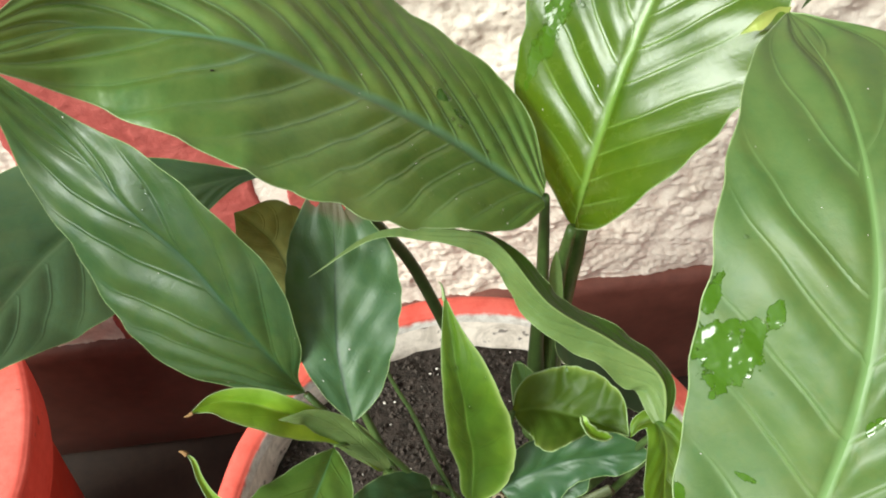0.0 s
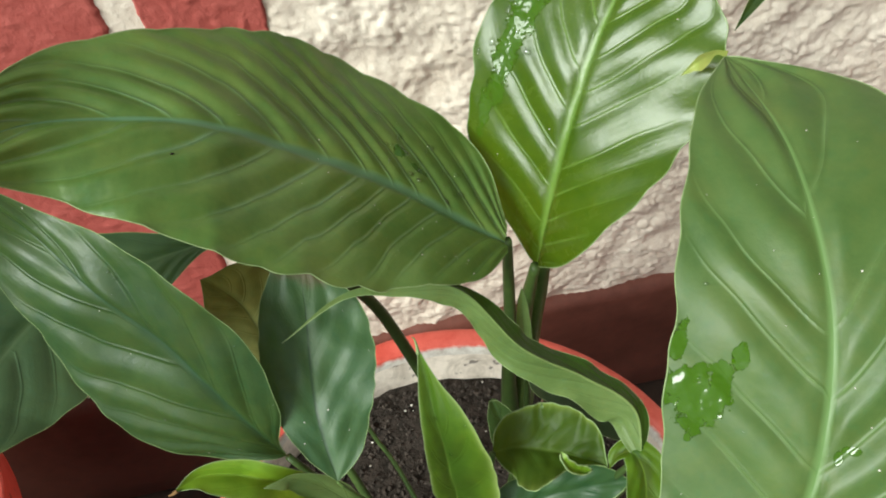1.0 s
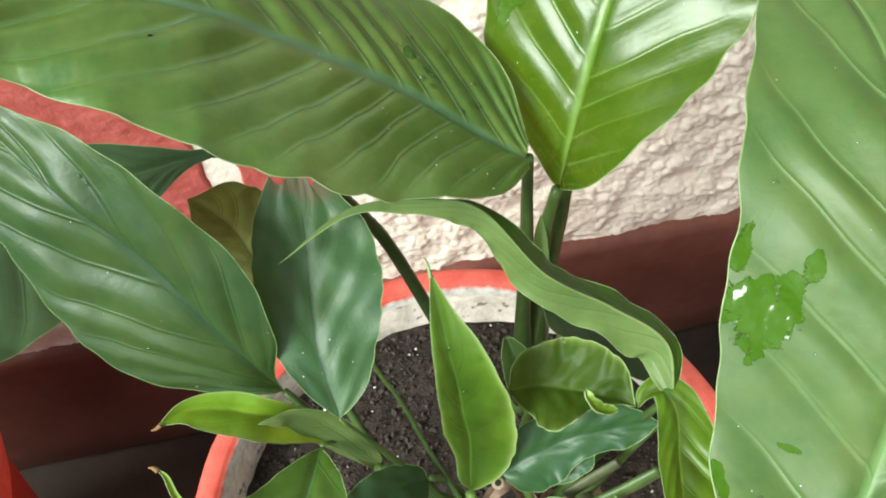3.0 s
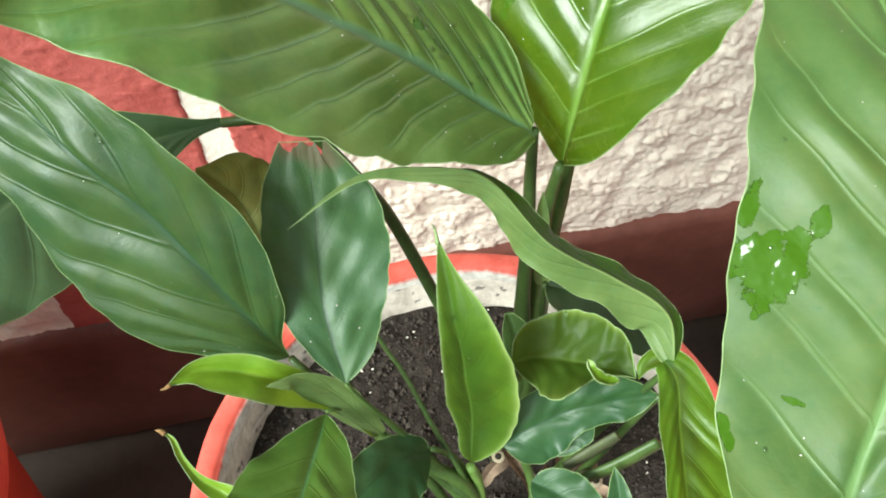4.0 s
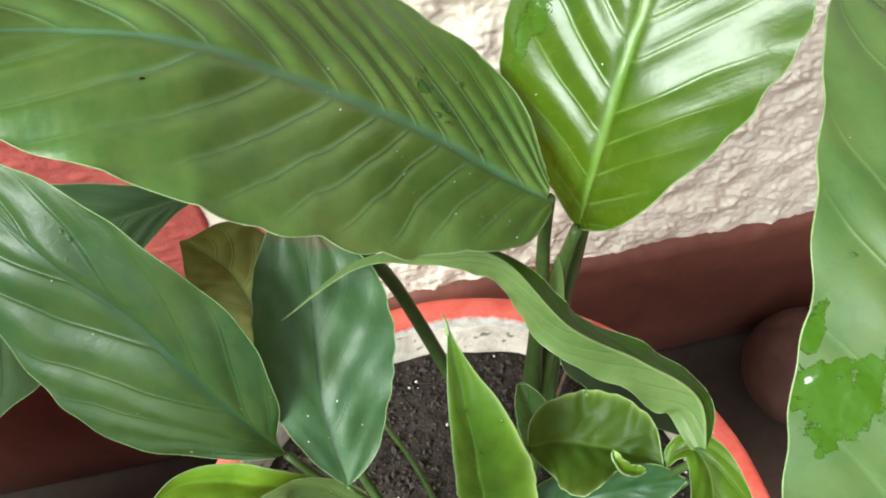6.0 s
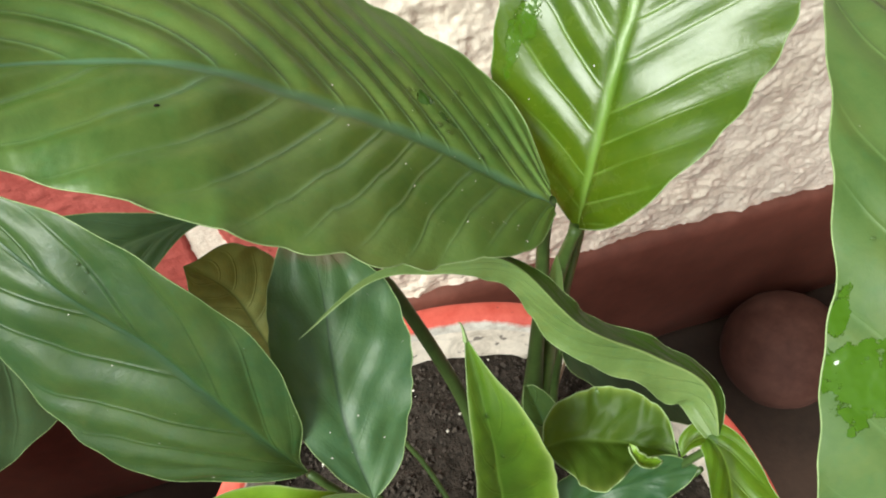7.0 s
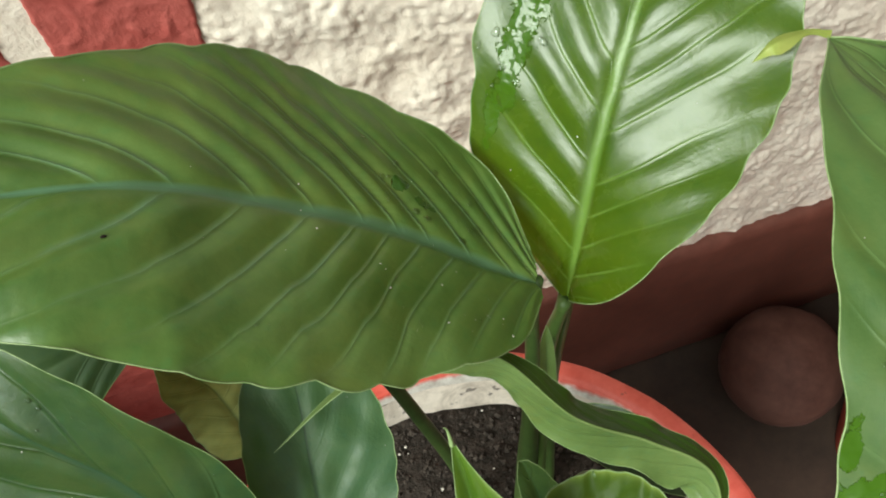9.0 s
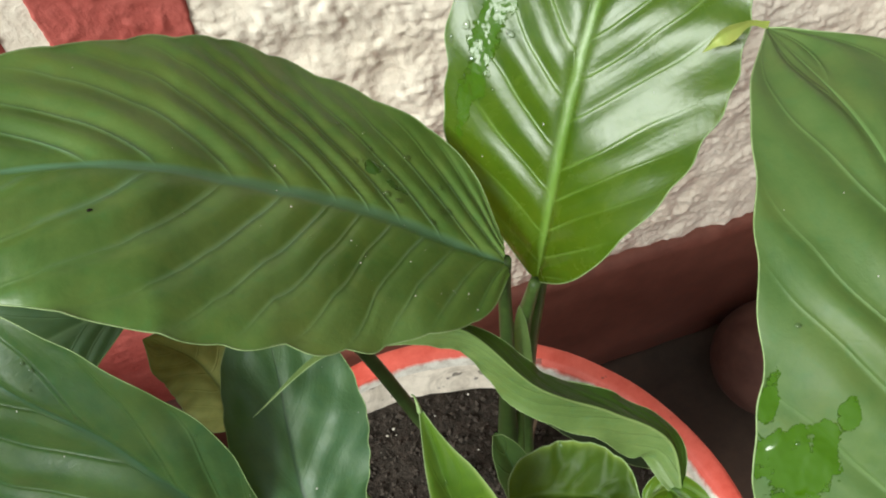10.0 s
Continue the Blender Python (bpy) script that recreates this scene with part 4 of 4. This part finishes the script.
# dark leaf behind the glossy one, only its tip showing
leaf(PLANT, [(0.275, 0.325, 0.620), (0.272, 0.330, 0.575), (0.262, 0.335, 0.530), (0.2474, 0.3338, 0.4881)],
     (-0.3, -0.7, 0.6), [0.0, 0.010, 0.016, 0.018, 0.016, 0.010, 0.0060, 0.003, 0.0], [0.0, 0.010, 0.016, 0.018, 0.016, 0.010, 0.0060, 0.003, 0.0],
     LEAF_DARK, "dark leaf tip hanging behind the glossy leaf", fold=(20, 20), seed=22, ripple=0.0005, roots=5, nu=70, nv=21)
tube("leaf_tip", [(0.0263, 0.1580, 0.5130), (0.0261, 0.1600, 0.5160), (0.0256, 0.1612, 0.5185), (0.0248, 0.1612, 0.5200)], [0.0009, 0.0006, 0.0004, 0.0002], MARGIN, LEAF_F, "pale withered curled tip", n=14, sides=6)
# drawn-out yellowish tip of the dusty leaf
leaf(LEAF_R, [(0.1402, 0.1940, 0.6010), (0.1415, 0.2010, 0.5960), (0.1432, 0.2075, 0.5885), (0.1430, 0.2125, 0.5815), (0.1375, 0.2118, 0.5775)], (-0.5, -0.6, 0.6),
     [0.0012, 0.0012, 0.0010, 0.0010, 0.0016, 0.0030, 0.0034, 0.0018, 0.0], [0.0010, 0.0008, 0.0006, 0.0008, 0.0014, 0.0020, 0.0018, 0.0010, 0.0],
     LEAF_TIP, "yellowish drawn-out twisted tip", fold=([5, 10, 30], [5, 25, 40]), seed=31, ripple=0.0001, wave=0.0004, roots=3, nu=50, nv=13, margin=0, name="leaf_tip", rib_depth=0.0002)
tube("leaf_tip", [(-0.0740, 0.1300, 0.4708), (-0.0752, 0.1308, 0.4718), (-0.0768, 0.1312, 0.4722)], [0.0011, 0.0008, 0.0002], TIP_DRY, PLANT, "brown withered tip", n=8, sides=6)
tube("leaf_tip", [(-0.0645, 0.1310, 0.5018), (-0.0662, 0.1302, 0.5016), (-0.0675, 0.1300, 0.5018)], [0.0008, 0.0006, 0.0002], TIP_DRY, PLANT, "brown withered tip", n=8, sides=6)

tube("petiole", [(0.0735, 0.2021, 0.5117), (0.0783, 0.2087, 0.4772), (0.0802, 0.2038, 0.4411), (0.0803, 0.198, 0.4042), (0.0858, 0.1973, 0.34), (0.088, 0.195, 0.295)], [0.0020, 0.0029, 0.0036, 0.0055, 0.006], STEM_DARK, PLANT)
tube("petiole", [(0.0889, 0.2051, 0.4854), (0.0897, 0.21, 0.4468), (0.0895, 0.208, 0.4106), (0.0899, 0.198, 0.34), (0.09, 0.196, 0.295)], [0.0023, 0.0038, 0.0056, 0.0065, 0.006], STEM, PLANT)
tube("petiole", [(0.275, 0.325, 0.621), (0.268, 0.322, 0.652), (0.235, 0.310, 0.660), (0.190, 0.292, 0.640), (0.155, 0.278, 0.60), (0.113, 0.240, 0.52), (0.0998, 0.2195, 0.4687), (0.0999, 0.219, 0.4413), (0.0972, 0.2141, 0.4092), (0.0928, 0.1975, 0.34), (0.092, 0.197, 0.295)], [0.0020, 0.0024, 0.0028, 0.0032, 0.0045, 0.006], STEM, PLANT)
tube("petiole", [(-0.0400, 0.2327, 0.5090), (-0.0208, 0.2289, 0.5110), (-0.0100, 0.221, 0.512), (-0.0005, 0.2139, 0.503), (0.0083, 0.2162, 0.4826), (0.0209, 0.2201, 0.4492), (0.0372, 0.2068, 0.4052), (0.0496, 0.2015, 0.3609), (0.062, 0.197, 0.295)], [0.0020, 0.0024, 0.0028, 0.003, 0.0032, 0.0035, 0.004], STEM_DARK, PLANT)
tube("petiole", [(-0.0114, 0.1315, 0.4771), (-0.006, 0.132, 0.460), (0.006, 0.1285, 0.434), (0.018, 0.122, 0.412), (0.035, 0.112, 0.37), (0.040, 0.108, 0.295)], [0.0006, 0.0018, 0.0024, 0.003], STEM, PLANT)
tube("petiole", [(-0.010, 0.190, 0.492), (-0.002, 0.178, 0.47), (0.0041, 0.1635, 0.4497), (0.0124, 0.1511, 0.4365), (0.0201, 0.1346, 0.4204), (0.0307, 0.117, 0.3971), (0.0372, 0.1108, 0.35), (0.04, 0.108, 0.295)], [0.0009, 0.0009, 0.0011, 0.0013, 0.0015, 0.003], STEM, PLANT)
tube("petiole", [(-0.0009, 0.1298, 0.4287), (0.013, 0.1232, 0.4108), (0.0306, 0.116, 0.3931), (0.0375, 0.1107, 0.36), (0.041, 0.107, 0.295)], [0.0030, 0.003, 0.003, 0.004], STEM, PLANT)
tube("petiole", [(-0.0198, 0.1289, 0.4645), (-0.012, 0.1335, 0.452), (0.0, 0.1305, 0.429), (0.013, 0.1242, 0.4088), (0.033, 0.112, 0.37), (0.039, 0.108, 0.295)], [0.0006, 0.002, 0.0025, 0.003], STEM, PLANT)
tube("petiole", [(-0.0289, 0.1484, 0.4720), (-0.0228, 0.145, 0.4613), (-0.0097, 0.1384, 0.4378), (0.0015, 0.1346, 0.4131), (0.0222, 0.1212, 0.37), (0.038, 0.11, 0.295)], [0.0015, 0.002, 0.0025, 0.004], STEM_DARK, PLANT)
tube("petiole", [(0.0335, 0.1183, 0.4062), (0.038, 0.1169, 0.3859), (0.0393, 0.1118, 0.36), (0.041, 0.109, 0.295)], [0.002, 0.0026, 0.003, 0.004], STEM_LIGHT, PLANT)
tube("petiole", [(0.0177, 0.1233, 0.4219), (0.025, 0.1247, 0.4092), (0.032, 0.1218, 0.3934), (0.038, 0.1124, 0.36), (0.041, 0.108, 0.295)], [0.0012, 0.002, 0.0024, 0.003], STEM, PLANT)
tube("petiole", [(0.0151, 0.122, 0.4063), (0.0237, 0.1176, 0.3931), (0.0327, 0.1123, 0.3794), (0.0395, 0.106, 0.295)], [0.0018, 0.0024, 0.003, 0.003], STEM_DARK, PLANT)
tube("petiole", [(0.0526, 0.1390, 0.4515), (0.052, 0.134, 0.42), (0.065, 0.112, 0.36), (0.055, 0.108, 0.295)], [0.0014, 0.002, 0.0024, 0.003], STEM, PLANT)
tube("petiole", [(0.105, 0.1175, 0.4648), (0.100, 0.122, 0.43), (0.085, 0.125, 0.37), (0.070, 0.125, 0.295)], [0.0014, 0.002, 0.0024, 0.003], STEM_DARK, PLANT)
tube("petiole", [(0.0783, 0.0100, 0.5389), (0.078, 0.015, 0.50), (0.07, 0.05, 0.40), (0.062, 0.08, 0.295)], [0.002, 0.0025, 0.003, 0.004], STEM, PLANT)
tube("petiole", [(0.0775, 0.1498, 0.4631), (0.077, 0.156, 0.44), (0.076, 0.162, 0.38), (0.076, 0.165, 0.295)], [0.0014, 0.002, 0.0024, 0.003], STEM, PLANT)
tube("petiole", [(-0.0301, 0.2114, 0.434), (-0.02, 0.200, 0.40), (0.0, 0.17, 0.34), (0.02, 0.14, 0.295)], [0.001, 0.002, 0.0024, 0.003], STEM_DARK, PLANT)
tube("petiole", [(-0.052, 0.104, 0.458), (-0.03, 0.104, 0.43), (0.01, 0.105, 0.36), (0.035, 0.105, 0.295)], [0.001, 0.002, 0.0024, 0.003], STEM, PLANT)
tube("petiole", [(0.0862, 0.1888, 0.4220), (0.090, 0.190, 0.38), (0.092, 0.186, 0.34), (0.086, 0.182, 0.295)], [0.0014, 0.002, 0.0024, 0.003], STEM_DARK, PLANT)
tube("petiole", [(0.1076, 0.1168, 0.4430), (0.103, 0.118, 0.42), (0.090, 0.119, 0.36), (0.078, 0.118, 0.295)], [0.0012, 0.002, 0.0024, 0.003], STEM_DARK, PLANT)
STALK_OLD = simple("old_stalk_dull", (0.030, 0.042, 0.016), (0.095, 0.105, 0.050), 70, 0.62, 0.5, 0.001)
PITH = simple("stalk_pith_pale", (0.22, 0.17, 0.11), (0.46, 0.38, 0.27), 300, 0.8)
HOLLOW_SHADE = simple("stalk_hollow_shade", (0.012, 0.009, 0.006), (0.030, 0.022, 0.014), 200, 0.9)


def stalk_stub(pts, radius, mat, label):
    """An old stalk cut off at its last point: a pale ring round a dark disc."""
    stub = tube("stalk_stub", pts, [radius * 0.95, radius, radius * 0.96], mat, PLANT, label)
    a, b = np.array(pts[-2], float), np.array(pts[-1], float)
    d = (b - a) / np.linalg.norm(b - a)
    cut = lambda k: tuple(b + d * k)
    tube("cut_end", [cut(-0.0006), cut(0.0002), cut(0.0007)], [radius * 0.95, radius * 0.98, radius * 0.80], PITH, stub, "pale cut ring", n=6)
    # solid dark disc that stands for the shade inside a hollow stalk
    tube("hollow", [cut(0.0004), cut(0.0008), cut(0.0011)], [radius * 0.52, radius * 0.50, radius * 0.42], HOLLOW_SHADE, stub, "dark disc for the shaded hollow", n=4)


tube("stalk_stub", [(0.0703, 0.1069, 0.4134), (0.0807, 0.1089, 0.4193), (0.092, 0.111, 0.4254)], [0.0040, 0.0042, 0.0036], STALK_OLD, PLANT, "cut off old leaf stalk", flat=0.45)
tube("stalk_stub", [(0.0762, 0.1004, 0.4145), (0.0885, 0.1002, 0.4232), (0.1039, 0.1018, 0.4337)], [0.0042, 0.0046, 0.0040], STEM_DARK, PLANT, "cut off old leaf stalk", flat=0.45)
stalk_stub([(0.0625, 0.152, 0.30), (0.0545, 0.1390, 0.352), (0.0470, 0.1220, 0.40)], 0.0030, STALK_OLD, "upright stalk cut off near the soil")
stalk_stub([(0.0995, 0.137, 0.30), (0.0925, 0.1210, 0.352), (0.0845, 0.1030, 0.40)], 0.0032, STALK_OLD, "upright stalk cut off near the soil")
for k, (x, y, z, a, w) in enumerate([(0.060, 0.098, 0.318, 20, 0.012), (0.072, 0.105, 0.314, 80, 0.009), (0.052, 0.090, 0.312, 130, 0.008), (0.079, 0.098, 0.312, 200, 0.010), (0.064, 0.112, 0.322, 300, 0.007), (0.088, 0.110, 0.310, 45, 0.008), (0.045, 0.100, 0.315, 250, 0.006),
                                     (0.0867, 0.1347, 0.345, 70, 0.010), (0.0903, 0.1237, 0.338, 20, 0.012), (0.0639, 0.1255, 0.350, 110, 0.009), (0.0715, 0.1181, 0.342, 60, 0.011), (0.0974, 0.1150, 0.335, 150, 0.009), (0.0610, 0.1405, 0.340, 30, 0.008)]):
    ca, sa = math.cos(radians(a)), math.sin(radians(a))
    leaf(PLANT, [(x - ca * 0.02, y - sa * 0.02, z - 0.008), (x - ca * 0.008, y - sa * 0.008, z + 0.004), (x + ca * 0.008, y + sa * 0.008, z + 0.006), (x + ca * 0.02, y + sa * 0.02, z - 0.004)],
         (0.2 * sa, -0.3, 0.9), [0, w * 0.4, w * 0.5, w * 0.8, w * 0.6, w * 0.7, w * 0.4, w * 0.3, 0], [0, w * 0.2, w * 0.5, w * 0.5, w * 0.7, w * 0.4, w * 0.5, w * 0.2, 0], DRY, "dry papery leaf sheath on the soil",
         fold=(50, 40), seed=40 + k, ripple=0.0004, wave=0.006, waves=8, nu=40, nv=15, margin=0, name="dry_sheath")
tube("dry_thread", [(0.1183, 0.2206, 0.3495), (0.1150, 0.2183, 0.338), (0.1107, 0.2131, 0.3145), (0.109, 0.209, 0.298)], [0.0005, 0.0009, 0.0009, 0.0006], DRY, PLANT, "dry pale fibre", sides=5)


# ---- water and dust on the blades ----
def blobs(name, spots, mat, label, category, flat=0.45):
    """Small domes lying on a blade; spots are (place, normal, radius)."""
    verts, faces = [], []
    rings, sides = 4, 10
    for p, n, r in spots:
        a = unit(np.cross(n, np.array([0.31, 0.77, 0.2])))
        b = np.cross(n, a)
        o = len(verts)
        verts.append(p + n * r * flat)
        for k in range(1, rings + 1):
            t = math.pi / 2 * k / rings
            for q in range(sides):
                ang = 2 * math.pi * q / sides
                rr = r * math.sin(t) * (1 + 0.18 * math.sin(2 * ang + p[0] * 9000) + 0.1 * math.sin(3 * ang + p[1] * 7000))
                verts.append(p + (a * math.cos(ang) + b * math.sin(ang)) * rr + n * (r * flat * math.cos(t)))
        faces += [(o, o + 1 + q, o + 1 + (q + 1) % sides) for q in range(sides)]
        for k in range(rings - 1):
            for q in range(sides):
                i0, i1 = o + 1 + k * sides + q, o + 1 + k * sides + (q + 1) % sides
                faces.append((i0, i0 + sides, i1 + sides, i1))
    return tagged(mesh_ob(name, verts, faces, mat), label, category, kind="stuff")


def on_blade(ob, n, u, v, size, seed, gap=0.0002):
    """n random spots on a blade, between the shares u of its length and v across it."""
    rnd = random.Random(seed)
    g = SHEETS[ob.name]
    du, dv = np.gradient(g, axis=0), np.gradient(g, axis=1)
    nn = unit(np.cross(du, dv))
    if np.mean(nn[..., 2]) < 0:
        nn = -nn
    out = []
    for _ in range(n):
        i = int(rnd.uniform(*u) * (g.shape[0] - 1))
        j = int((0.5 + 0.5 * rnd.uniform(*v)) * (g.shape[1] - 1))
        out.append((g[i, j] + nn[i, j] * gap, nn[i, j], size * (0.35 + 1.1 * rnd.random() ** 2)))
    return out


blobs("water_drops", on_blade(LEAF_A, 34, (0.10, 0.30), (-0.55, -0.08), 0.0010, 1) + on_blade(LEAF_A, 10, (0.1, 0.5), (0.1, 0.7), 0.0007, 2)
      + on_blade(LEAF_B, 34, (0.42, 0.85), (0.45, 0.97), 0.0013, 3) + on_blade(LEAF_F, 9, (0.2, 0.8), (-0.8, 0.2), 0.0008, 4)
      + on_blade(LEAF_R, 5, (0.15, 0.6), (0.3, 0.95), 0.0005, 5) + on_blade(LEAF_C, 8, (0.2, 0.7), (-0.8, 0.8), 0.0006, 6), WATER, "clear drops of water on the leaves", "water drops")
blobs("leaf_speck", on_blade(LEAF_A, 1, (0.652, 0.653), (0.26, 0.27), 0.0008, 21), SOIL, "small black fleck on the largest leaf", "speck", 0.3)
blobs("dust_specks", on_blade(LEAF_A, 12, (0.05, 0.8), (-0.9, 0.9), 0.00022, 11) + on_blade(LEAF_A, 16, (0.08, 0.30), (0.15, 0.75), 0.00020, 17) + on_blade(LEAF_C, 12, (0.05, 0.9), (-0.9, 0.9), 0.00024, 12)
      + on_blade(LEAF_D, 7, (0.1, 0.9), (-0.9, 0.9), 0.00025, 13) + on_blade(LEAF_R, 26, (0.1, 0.8), (-0.9, 0.9), 0.00030, 14) + on_blade(LEAF_B, 10, (0.1, 0.9), (-0.9, 0.9), 0.00022, 15),
      PERLITE, "pale specks of dust on the leaves", "dust", 0.5)
